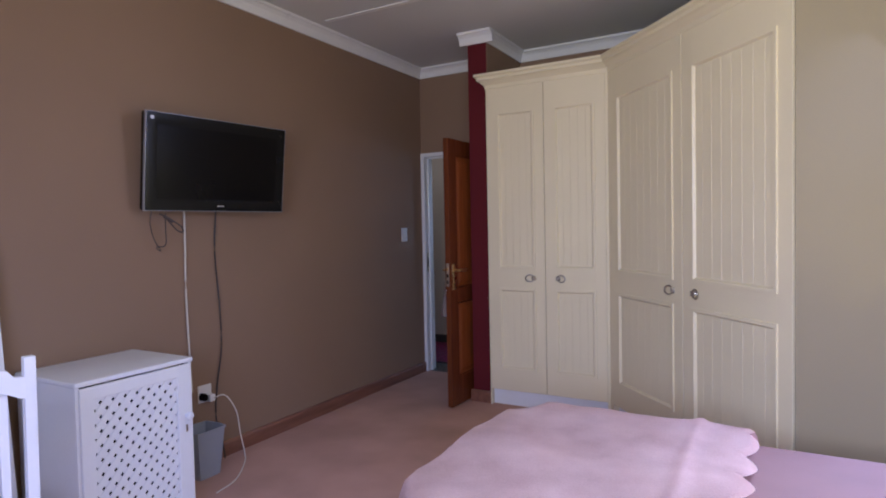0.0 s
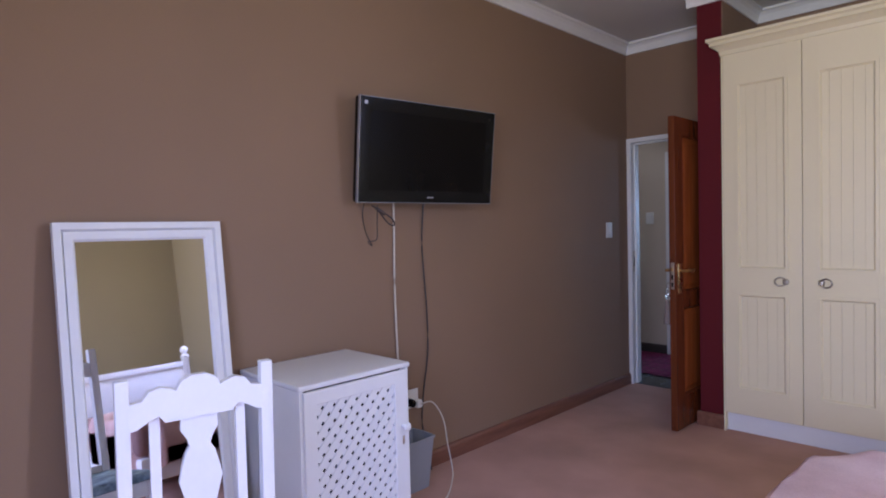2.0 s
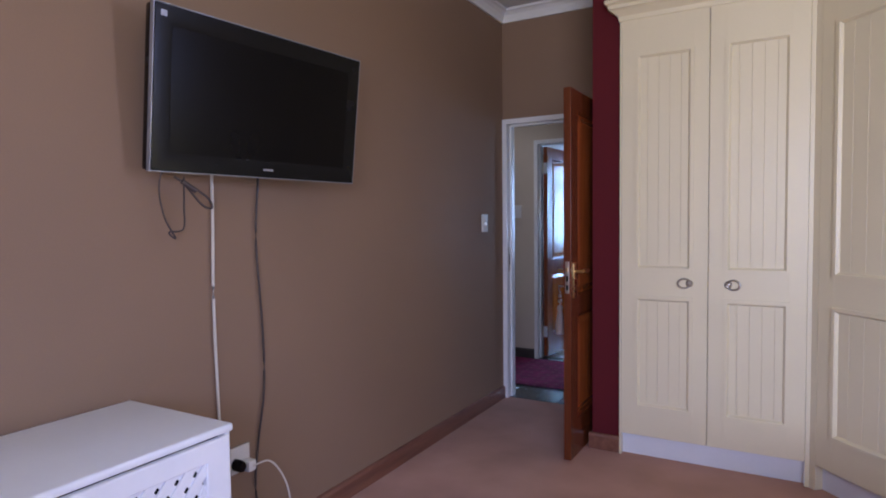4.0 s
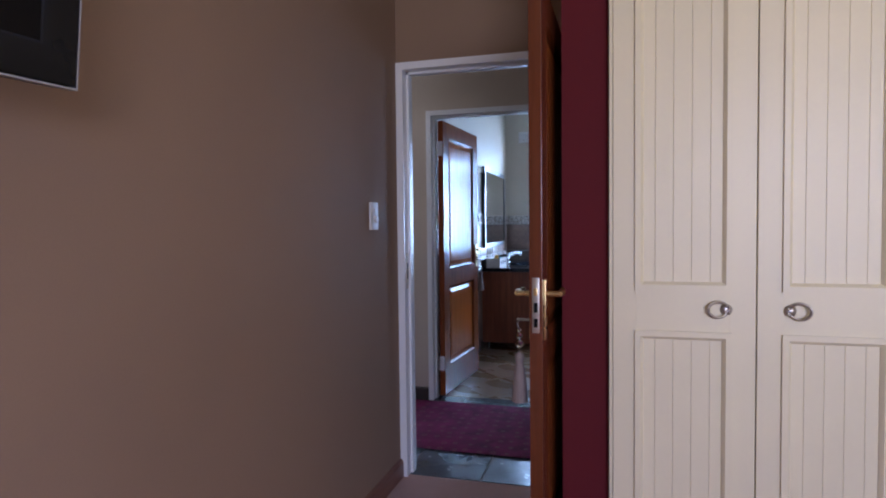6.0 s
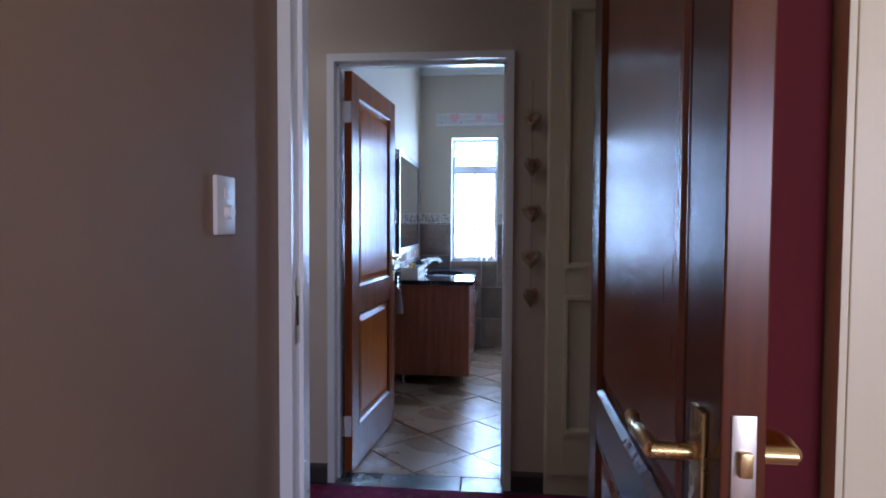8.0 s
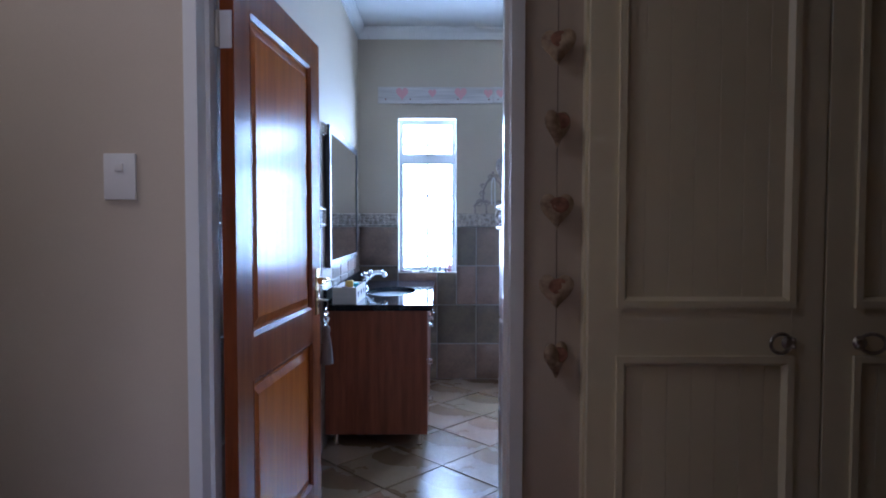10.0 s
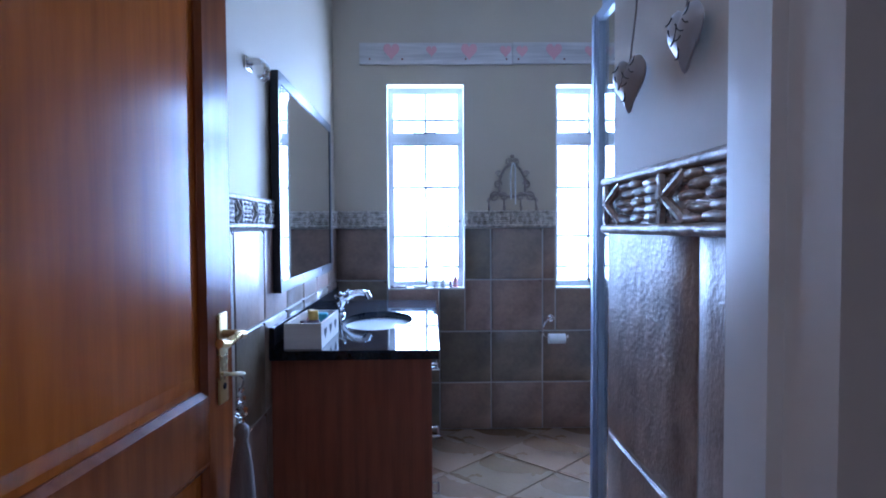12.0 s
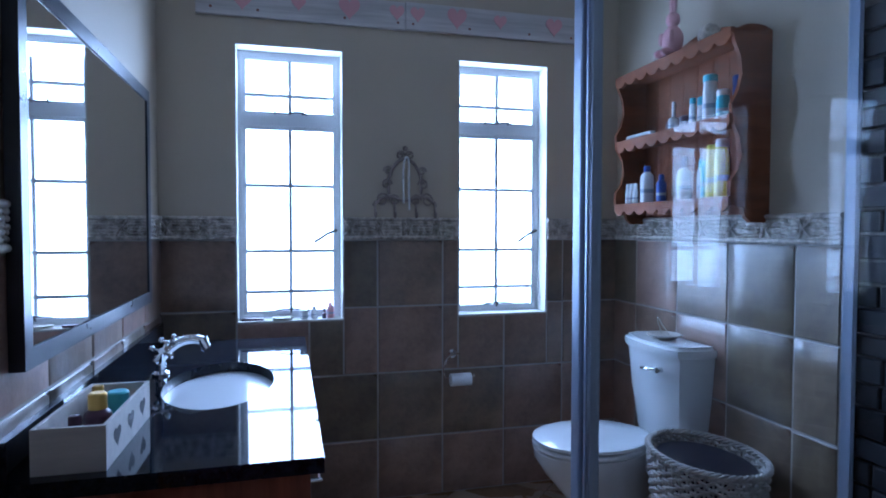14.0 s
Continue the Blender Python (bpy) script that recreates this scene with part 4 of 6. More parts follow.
def heart(bm, c, s, puff, sz=1.15):
    """A stuffed heart in the xz plane about c, swollen by puff towards both sides."""
    o = heart_outline(s)
    rings = []
    for f, d in ((0.0, 1.0), (0.45, 0.92), (0.75, 0.66), (0.93, 0.32), (1.0, 0.0), (0.93, -0.32), (0.75, -0.66), (0.45, -0.92), (0.0, -1.0)):
        rings.append([bm.verts.new((c[0] + u * f, c[1] + puff * d, c[2] + v * f * sz)) for u, v in o])
    n = len(o)
    for a, b in zip(rings, rings[1:]):
        for k in range(n):
            bm.faces.new((a[k], a[(k + 1) % n], b[(k + 1) % n], b[k]))
    bmesh.ops.remove_doubles(bm, verts=bm.verts, dist=0.0003)
    return bm


M_ROSE = mat("faded_red_paper", (0.30, 0.14, 0.085), 0.8, vary=0.4, scale=60, bump=0.4)
hs = thing("heart_garland", "string of small aged papier hearts on the passage wall", "wall hanging", pose(-1.423, HY - 0.022, 1.943))
bm = B()
tube(bm, [(0, 0.018, 0.01), (0.001, 0.002, -0.03), (0, 0, -0.4), (0.001, 0, -0.8), (0, 0, -1.06)], 0.0015, 6)
part("string", bm, M_TASSEL, hs)
bm = B()
cyl(bm, (0, 0.022, 0.01), (0, 0.008, 0.01), 0.003, n=8)
part("nail", bm, M_STEEL, hs)
for k, z in enumerate((-0.185, -0.395, -0.612, -0.825, -1.005)):
    bm = B()
    heart(bm, (0, 0, 0), 0.049, 0.017)
    bmesh.ops.transform(bm, matrix=Matrix.Rotation(radians((-20, 35, 5, -10, 40)[k]), 4, "Z"), verts=bm.verts)
    part("heart", bm, M_HEART, hs, m=pose(0, -0.004, z))
    bm = B()
    lathe(bm, [(0, -0.006), (0.019, -0.004), (0.021, -0.001), (0.016, 0.0005), (0.010, 0.0), (0.006, 0.0015), (0, 0.0015)], n=18, sx=1.25)
    bmesh.ops.transform(bm, matrix=Matrix.Translation((0.003, -0.021, z + 0.010)) @ Matrix.Rotation(radians(90), 4, "X"), verts=bm.verts)
    part("paper_rose", bm, M_ROSE, hs, "faded red paper rose")

# ---- bathroom windows ----
M_WINFRAME = mat("white_steel_window_paint", (0.70, 0.71, 0.73), 0.4, vary=0.04, bump=0.03)
M_SILLT = mat("pale_plaster_reveal", (0.62, 0.60, 0.55), 0.6, vary=0.05, bump=0.06)


M_OLDSTEEL = mat("dull_dark_steel", (0.10, 0.09, 0.08), 0.45, 0.8, 0.2, 30, bump=0.05)


def window(name, x0, x1):
    w = thing(name, "white steel window with small panes and a top fanlight", "window", pose(x0, BY, WZ[0]), kind="structure")
    W, H, y = x1 - x0, WZ[1] - WZ[0], 0.10
    bm = B()
    frame_ring(bm, 0, 0.0, W, H, 0.022, y + 0.035, y, 0)
    part("window_frame", bm, M_WINFRAME, w, smooth=False)
    zt = 0.958
    bm = B()
    box(bm, 0.022, y - 0.004, zt - 0.028, W - 0.022, y + 0.035, zt + 0.022, 0.002)
    part("transom", bm, M_WINFRAME, w, smooth=False)
    for z0, z1 in ((0.022, zt - 0.028), (zt + 0.022, H - 0.022)):
        bm = B()
        frame_ring(bm, 0.0225, z0, W - 0.0225, z1, 0.018, y + 0.030, y + 0.004, 0)
        part("sash", bm, M_WINFRAME, w, smooth=False)
        bm = B()
        box(bm, W / 2 - 0.0085, y + 0.006, z0 + 0.018, W / 2 + 0.0085, y + 0.026, z1 - 0.018)
        part("glazing_bar", bm, M_WINFRAME, w, smooth=False)
    levels = [0.04, 0.132, 0.329, 0.645, zt - 0.046]
    for z in levels[1:-1]:
        bm = B()
        box(bm, 0.04, y + 0.007, z - 0.0085, W - 0.04, y + 0.025, z + 0.0085)
        part("glazing_bar", bm, M_WINFRAME, w, smooth=False)
    zf = zt + 0.118
    bm = B()
    box(bm, 0.04, y + 0.007, zf - 0.0085, W - 0.04, y + 0.025, zf + 0.0085)
    part("glazing_bar", bm, M_WINFRAME, w, smooth=False)
    for a, b in list(zip(levels, levels[1:])) + [(zt + 0.04, zf), (zf, H - 0.04)]:
        for u0, u1 in ((0.04, W / 2), (W / 2, W - 0.04)):
            bm = B()
            box(bm, u0, y + 0.014, a, u1, y + 0.018, b)
            p = part("pane", bm, M_GLASS, w, smooth=False)
            p.visible_shadow = False
    bm = B()
    tube(bm, curve([(W / 2 - 0.07, y - 0.01, zt + 0.035), (W / 2 - 0.02, y - 0.02, zt + 0.03), (W / 2 + 0.04, y - 0.018, zt + 0.04), (W / 2 + 0.08, y - 0.008, zt + 0.03)]), 0.004, 8)
    for u in (-0.07, 0.0, 0.06):
        cyl(bm, (W / 2 + u, y, zt + 0.03), (W / 2 + u, y - 0.022, zt + 0.045), 0.004, n=8)
    part("fanlight_stay", bm, M_OLDSTEEL, w, "dark fanlight stay")
    bm = B()
    cyl(bm, (W - 0.03, y + 0.004, 0.43), (W - 0.03, y - 0.03, 0.43), 0.008, n=10)
    tube(bm, [(W - 0.03, y - 0.028, 0.43), (W - 0.07, y - 0.034, 0.415), (W - 0.135, y - 0.034, 0.372)], 0.0075, 8)
    part("casement_handle", bm, M_OLDSTEEL, w, "dark casement handle")
    bm = B()
    tube(bm, curve([(W * 0.35, y - 0.012, 0.045), (W / 2, y - 0.02, 0.05), (W * 0.68, y - 0.012, 0.045)]), 0.004, 8)
    cyl(bm, (W / 2, y, 0.03), (W / 2, y - 0.03, 0.055), 0.005, n=8)
    part("casement_stay", bm, M_OLDSTEEL, w)
    bm = B()
    box(bm, 0.0, -0.004, 0.0, W, y, 0.006, 0.001)
    part("window_sill", bm, M_SILLT, w, smooth=False)
    bm = B()
    box(bm, 0.0, -0.002, 0.006, 0.005, y, H)
    box(bm, W - 0.005, -0.002, 0.006, W, y, H)
    box(bm, 0.005, -0.002, H - 0.005, W - 0.005, y, H)
    part("reveal", bm, M_SILLT, w, smooth=False)
    return w


window("window_1", *W1)
window("window_2", *W2)


def colour(name, rgb, rough=0.35, bump=0.02):
    return mat(name, rgb, rough, vary=0.05, bump=bump)


P_WHITE = colour("white_bottle_plastic", (0.75, 0.75, 0.76))
P_BLUE = colour("blue_bottle_plastic", (0.03, 0.08, 0.35))
P_CYAN = colour("turquoise_bottle_plastic", (0.08, 0.45, 0.55))
P_YELLOW = colour("yellow_bottle_plastic", (0.75, 0.62, 0.03))
P_PINK = colour("pink_paint", (0.70, 0.36, 0.38), 0.6, 0.1)
P_DARK = colour("dark_plum_plastic", (0.06, 0.02, 0.04))
P_GOLD = mat("gold_cap", (0.7, 0.45, 0.12), 0.3, 0.8, 0.1, bump=0)


P_PRINT = colour("faded_label_print", (0.34, 0.40, 0.50))


def bottle(label, m, r, h, body, cap, cap_h=0.2, neck=0.5, flat=1.0, category="bottle", group=""):
    t = thing("bottle", label, category, m, group)
    hb = h * (1 - cap_h)
    bm = B()
    lathe(bm, [(r * 0.9, 0), (r, 0.006), (r, hb * 0.78), (r * 0.9, hb * 0.9), (r * neck, hb), (0, hb)], n=20, sy=flat)
    part("body", bm, body, t)
    bm = B()
    lathe(bm, [(r * neck * 1.1, hb), (r * neck * 1.1, h - 0.004), (r * neck * 0.9, h), (0, h)], n=20, sy=flat)
    part("cap", bm, cap, t)
    bm = B()
    lathe(bm, [(r * 1.006, hb * 0.34), (r * 1.006, hb * 0.46)], n=20, sy=flat)
    bmesh.ops.delete(bm, geom=[f for f in bm.faces if len(f.verts) > 4], context="FACES")
    part("printed_label", bm, P_PRINT, t)
    return t


SG = "small things on the bathroom window sill"
sz = WZ[0] + 0.006
bottle("small clear bottle on the window sill", pose(-1.721, BY + 0.04, sz), 0.014, 0.06, P_WHITE, P_DARK, group=SG)
bottle("small white jar on the window sill", pose(-1.768, BY + 0.045, sz), 0.022, 0.045, P_WHITE, P_WHITE, 0.3, 0.95, group=SG)
bottle("small pink bottle on the window sill", pose(-1.643, BY + 0.05, sz), 0.018, 0.075, P_PINK, P_PINK, group=SG)
bottle("small dark nail varnish bottle on the sill", pose(-1.674, BY + 0.035, sz), 0.010, 0.05, P_DARK, P_DARK, 0.45, group=SG)
bm = B()
lathe(bm, [(0.02, 0), (0.045, 0.004), (0.05, 0.012), (0.042, 0.010), (0, 0.006)], n=24)
solo("soap_dish", bm, M_STEEL, "small dark round dish on the window sill", "dish", group=SG, m=pose(-1.868, BY + 0.045, sz))
bm = B()
box(bm, -0.05, -0.012, 0, 0.05, 0.012, 0.012, 0.004)
solo("comb", bm, P_DARK, "small dark comb case on the window sill", "comb", group=SG, m=pose(-2.004, BY + 0.03, sz))

# ---- painted board with hearts ----
M_BOARD = wood("whitewashed_plank", (0.46, 0.42, 0.40), (0.66, 0.62, 0.60), 0.7, 0.0, 0)
hb = thing("heart_board", "whitewashed wooden board with pink hearts above the windows", "wall board", pose(-2.233, BY, 2.294) @ Matrix.Diagonal((1.060, 1, 1.05, 1)))
for x0, x1, dz in ((0, 0.893, 0.0), (0.896, 1.765, 0.004)):
    bm = B()
    box(bm, x0, -0.022, dz, x1, -0.001, 0.125 + dz, 0.002)
    part("plank", bm, M_BOARD, hb, smooth=False)
for x, s in ((-2.035, 0.05), (-1.787, 0.033), (-1.554, 0.05), (-1.327, 0.036), (-1.225, 0.036), (-1.026, 0.05), (-0.80, 0.034), (-0.506, 0.045)):
    bm = B()
    prism(bm, [(u, v * 1.15) for u, v in heart_outline(s)], -0.026, -0.0215, "xz")
    part("heart", bm, P_PINK, hb, "faded pink painted heart", smooth=False, m=pose((x + 2.233) / 1.060, 0, 0.078))
for x in (0.06, 0.25, 0.62, 0.86, 0.93, 1.2, 1.5, 1.72):
    bm = B()
    cyl(bm, (x, -0.0215, 0.03), (x, -0.0235, 0.03), 0.006, n=10)
    part("knot", bm, M_VANITY, hb, "dark knot")

# ---- iron hook rack ----
M_IRON = mat("weathered_taupe_iron", (0.36, 0.29, 0.26), 0.6, 0.3, 0.3, 40, bump=0.3)
hk = thing("hook_rack", "weathered scrolled iron hook rack with a pale ribbon", "hook rack", pose(-1.285, BY - 0.012, 1.392) @ Matrix.Diagonal((1.06, 1, 1.09, 1)))


def scroll(cx, cz, r, turns, sgn, wire=0.0045):
    pts = []
    for k in range(int(turns * 14) + 1):
        t = k / 14 * 2 * math.pi
        q = r * (1 - 0.75 * k / (turns * 14))
        pts.append((cx + sgn * q * math.cos(t), 0, cz + q * math.sin(t)))
    return pts, wire


for name, items in (("scroll", [(-0.105, 0.075, 0.032, 1.6, 1), (0.105, 0.075, 0.032, 1.6, -1), (-0.05, 0.075, 0.026, 1.5, -1), (0.05, 0.075, 0.026, 1.5, 1), (-0.085, 0.145, 0.024, 1.5, 1), (0.085, 0.145, 0.024, 1.5, -1), (-0.08, 0.205, 0.020, 1.4, -1), (0.08, 0.205, 0.020, 1.4, 1), (-0.022, 0.275, 0.020, 1.4, 1), (0.022, 0.275, 0.020, 1.4, -1)]),):
    for it in items:
        bm = B()
        pts, wr = scroll(*it)
        tube(bm, pts, wr, 6)
        part(name, bm, M_IRON, hk)
bm = B()
tube(bm, curve([(-0.075, 0.002, 0.10), (-0.075, 0.002, 0.17), (-0.045, 0.002, 0.235), (0, 0.002, 0.26), (0.045, 0.002, 0.235), (0.075, 0.002, 0.17), (0.075, 0.002, 0.10)]), 0.007, 8)
tube(bm, curve([(-0.15, 0.002, 0.05), (-0.09, 0.002, 0.09), (0, 0.002, 0.075), (0.09, 0.002, 0.09), (0.15, 0.002, 0.05)]), 0.007, 8)
part("arch", bm, M_IRON, hk)
bm = B()
ball(bm, (0, -0.004, 0.305), 0.012)
part("finial", bm, M_IRON, hk)
for x in (-0.14, -0.05, 0.05, 0.14):
    bm = B()
    tube(bm, curve([(x, 0, 0.07), (x, -0.004, 0.03), (x, -0.012, 0.0), (x, -0.032, 0.002), (x, -0.036, 0.02)]), 0.005, 8)
    part("hook", bm, M_IRON, hk)
bm = B()
tube(bm, curve([(-0.008, -0.008, 0.06), (-0.01, -0.008, 0.2), (0, -0.01, 0.262), (0.014, -0.01, 0.25), (0.016, -0.008, 0.16), (0.018, -0.008, 0.03)]), 0.005, 6)
part("ribbon", bm, M_CHALK, hk, "pale ribbon looped over")

# ---- paper roll ----
tr = thing("toilet_roll_holder", "chrome ring holder with a white toilet roll", "toilet roll holder", pose(-1.043, BY - 0.008, 0.706))
bm = B()
lathe(bm, [(0.022, 0), (0.022, 0.006), (0.012, 0.012), (0.008, 0.035), (0, 0.036)], n=18)
bmesh.ops.transform(bm, matrix=Matrix.Rotation(radians(90), 4, "X"), verts=bm.verts)
part("rose", bm, M_CHROME, tr)
bm = B()
tube(bm, curve([(0.03, -0.03, 0.0), (0, -0.034, 0.008), (-0.045, -0.04, -0.03), (-0.055, -0.045, -0.085), (-0.03, -0.05, -0.112), (0.09, -0.05, -0.112), (0.10, -0.05, -0.10)]), 0.004, 8)
part("arm", bm, M_CHROME, tr)
bm = B()
cyl(bm, (-0.022, -0.05, -0.122), (0.082, -0.05, -0.122), 0.031, n=28)
part("roll", bm, M_CHALK, tr, "white paper roll")

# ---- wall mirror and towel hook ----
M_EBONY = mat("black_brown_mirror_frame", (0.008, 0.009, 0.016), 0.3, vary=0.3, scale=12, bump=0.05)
M_EBONY.node_tree.nodes["Principled BSDF"].inputs["Specular IOR Level"].default_value = 0.5
bmi = thing("bathroom_mirror", "large dark framed mirror above the vanity", "mirror", pose(BXL + 0.025, 8.35, 1.04, 0, 0, 90.4))
bm = B()
frame_ring(bm, 0, 0, 1.215, 0.829, 0.052, 0.014, -0.016, 0.010)
part("frame", bm, M_EBONY, bmi, smooth=False)
bm = B()
box(bm, 0.045, -0.012, 0.045, 1.17, -0.006, 0.784)
part("mirror_glass", bm, M_MIRROR, bmi, smooth=False)
th = thing("towel_hook", "chrome double towel hook on the bathroom wall", "hook", pose(BXL + 0.001, 8.135, 1.825, 0, 0, 90))
bm = B()
box(bm, -0.06, -0.006, -0.022, 0.012, 0.0, 0.022, 0.004)
part("plate", bm, M_CHROME, th)
for x in (-0.045, 0.0):
    bm = B()
    tube(bm, curve([(x, -0.004, 0.005), (x, -0.045, 0.008), (x, -0.062, -0.01), (x, -0.06, -0.04), (x, -0.045, -0.048)]), 0.006, 8)
    ball(bm, (x, -0.045, -0.048), 0.008)
    part("hook", bm, M_CHROME, th)

# ---- vanity ----
va = thing("vanity_cabinet", "cherry veneer vanity cabinet on short steel feet", "vanity", pose(BXL + 0.012, 8.306, 0))
VW, VL = 0.588, 1.45
bm = B()
box(bm, 0, 0, 0.08, VW, 0.018, 0.797)
part("end_panel", bm, M_VANITY, va, smooth=False)
bm = B()
box(bm, 0, 0.018, 0.08, VW - 0.02, VL, 0.797)
part("carcass", bm, M_VANITY, va, smooth=False)
for x in (0.06, VW - 0.045):
    for y in (0.04, VL - 0.06):
        bm = B()
        lathe(bm, [(0.018, 0), (0.018, 0.008), (0.014, 0.012), (0.014, 0.08)], (x, y, 0), 18)
        part("foot", bm, M_CHROME, va, "short steel foot")
for k, (y0, y1, z0, z1) in enumerate(((0.02, 0.30, 0.09, 0.30), (0.02, 0.30, 0.305, 0.53), (0.02, 0.30, 0.535, 0.792), (0.305, 0.88, 0.10, 0.792), (0.885, VL, 0.10, 0.792))):
    bm = B()
    box(bm, VW - 0.018, y0 + 0.001, z0, VW + 0.002, y1 - 0.001, z1, 0.0015)
    fr = part("drawer_front" if k < 3 else "door", bm, M_VANITY, va, smooth=False)
    bm = B()
    yc, zc = ((y0 + y1) / 2, z1 - 0.06) if k < 3 else ((y1 - 0.05 if k == 3 else y0 + 0.05), 0.62)
    d = Vector((0, 0.05, 0)) if k < 3 else Vector((0, 0, 0.05))
    p = Vector((VW + 0.028, yc, zc))
    tube(bm, [p - d - Vector((0.027, 0, 0)), p - d, p + d, p + d - Vector((0.027, 0, 0))], 0.005, 8)
    part("handle", bm, M_CHROME, fr, "slim steel bar handle")


def slab_with_hole(x0, y0, x1, y1, z0, z1, cx, cy, rx, ry, n=64):
    bm = B()
    inner, outer = [], []
    for k in range(n):
        t = 2 * math.pi * k / n
        c, s = math.cos(t), math.sin(t)
        inner.append((cx + rx * c, cy + ry * s))
        q = min(((x1 - cx) if c > 0 else (cx - x0)) / max(1e-6, abs(c)), ((y1 - cy) if s > 0 else (cy - y0)) / max(1e-6, abs(s)))
        outer.append((cx + q * c, cy + q * s))
    for cxn, cyn in ((x0, y0), (x1, y0), (x1, y1), (x0, y1)):
        k = min(range(n), key=lambda i: (outer[i][0] - cxn) ** 2 + (outer[i][1] - cyn) ** 2)
        outer[k] = (cxn, cyn)
    loops = [[bm.verts.new((u, v, z)) for u, v in pts] for pts, z in ((outer, z1), (inner, z1), (inner, z0), (outer, z0))]
    for a, b in zip(loops, loops[1:] + loops[:1]):
        for k in range(n):
            bm.faces.new((a[k], a[(k + 1) % n], b[(k + 1) % n], b[k]))
    return bm


SX, SY, SRX, SRY = -2.057, 9.014, 0.168, 0.300
vt = thing("granite_worktop", "polished black granite vanity top with an upstand", "worktop", pose(-2.062, 8.41, 0.800))
bm = slab_with_hole(BXL + 0.010, 8.285, -1.770, 9.80, 0.800, 0.835, SX, SY, SRX, SRY)
bmesh.ops.translate(bm, verts=bm.verts, vec=(2.062, -8.41, -0.800))
part("slab", bm, M_GRANITE, vt, smooth=False)
bm = B()
box(bm, BXL + 0.010 + 2.062, 8.285 - 8.41, 0.0355, BXL + 0.030 + 2.062, 9.80 - 8.41, 0.120, 0.002)
part("upstand", bm, M_GRANITE, vt, smooth=False)
bs = thing("basin", "white oval under-mounted ceramic basin", "basin", pose(SX, SY, 0.799))
bm = B()
lathe(bm, [(1.06, 0.0), (1.0, -0.002), (0.97, -0.03), (0.88, -0.08), (0.68, -0.115), (0.35, -0.13), (0.09, -0.135), (0.0, -0.135)], n=48, sx=SRX + 0.006, sy=SRY + 0.006)
part("bowl", bm, M_CERAMIC, bs)
bm = B()
lathe(bm, [(0.022, -0.133), (0.022, -0.129), (0.014, -0.128), (0, -0.130)], n=20)
part("waste", bm, M_CHROME, bs, "chrome waste")

tp = thing("basin_mixer", "chrome basin mixer tap with two cross handles", "tap", pose(-2.262, 9.16, 0.835, 0, 0, 0) @ Matrix.Diagonal((0.92, 0.95, 1.10, 1)))
bm = B()
lathe(bm, [(0.030, 0), (0.030, 0.008), (0.020, 0.016), (0.018, 0.05), (0.022, 0.06), (0.0, 0.066)], n=24)
part("body", bm, M_CHROME, tp)
bm = B()
tube(bm, curve([(0.0, 0, 0.045), (0.025, 0, 0.075), (0.07, 0, 0.102), (0.115, 0, 0.108), (0.15, 0, 0.098)]), 0.016, 14)
cyl(bm, (0.142, 0, 0.110), (0.158, 0, 0.078), 0.019, n=16)
part("spout", bm, M_CHROME, tp)
for s in (-1, 1):
    bm = B()
    tube(bm, curve([(0, 0, 0.035), (0.0, s * 0.035, 0.045), (0.01, s * 0.065, 0.065)]), 0.010, 10)
    c = Vector((0.018, s * 0.08, 0.078))
    cyl(bm, c - Vector((0.004, s * 0.012, 0.012)), c + Vector((0.004, s * 0.012, 0.012)), 0.011, n=14)
    for a in range(4):
        t = a * math.pi / 2 + 0.4
        e = c + Vector((0.036 * math.cos(t), s * 0.025 * math.sin(t), -0.025 * math.sin(t))) + Vector((0.002, s * 0.008, 0.008))
        tube(bm, [c + Vector((0.002, s * 0.008, 0.008)), e], 0.005, 8)
        ball(bm, e, 0.010, n=10)
    part("cross_handle", bm, M_CHROME, tp)

# ---- box of toiletries ----
# dark colour for the shade seen through the box's heart cut-outs
M_CUT = mat("cutout_shade_colour", (0.09, 0.085, 0.085), 0.9, bump=0.1)
M_BOXW = mat("whitewashed_box_wood", (0.62, 0.57, 0.52), 0.65, vary=0.12, scale=5, fine=30, bump=0.15, stretch=(1, 8, 8))
tb = thing("toiletry_box", "whitewashed wooden box with heart cut-outs on the granite", "box", pose(-2.272, 8.504, 0.835, 0, 0, -1) @ Matrix.Diagonal((1.02, 1.19, 1, 1)))
for y in (-0.155, 0.147):
    bm = B()
    box(bm, -0.068, y, 0.0, 0.068, y + 0.008, 0.095, 0.001)
    part("end", bm, M_BOXW, tb, smooth=False)
bm = B()
box(bm, -0.068, -0.147, 0.0, -0.060, 0.147, 0.095, 0.001)
part("side", bm, M_BOXW, tb, smooth=False)
bm = B()
box(bm, 0.060, -0.147, 0.0, 0.068, 0.147, 0.095, 0.001)
sd = part("side", bm, M_BOXW, tb, smooth=False)
bm = B()
box(bm, -0.060, -0.147, 0.0, 0.060, 0.147, 0.006)
part("bottom", bm, M_BOXW, tb, smooth=False)
# no holes are cut: thin dark hearts paint the openings' shade
for y in (-0.09, 0.0, 0.09):
    bm = B()
    prism(bm, [(u, v * 1.05) for u, v in heart_outline(0.024)], 0.0678, 0.0686, "yz")
    part("heart_cutout", bm, M_CUT, sd, "dark heart painted as a shaded opening", smooth=False, m=pose(0, y, 0.05))
TG = "toiletries in the wooden box"
bottle("plum perfume bottle with a gold cap", pose(-2.267, 8.486, 0.842), 0.030, 0.115, P_DARK, P_GOLD, 0.32, 0.6, group=TG)
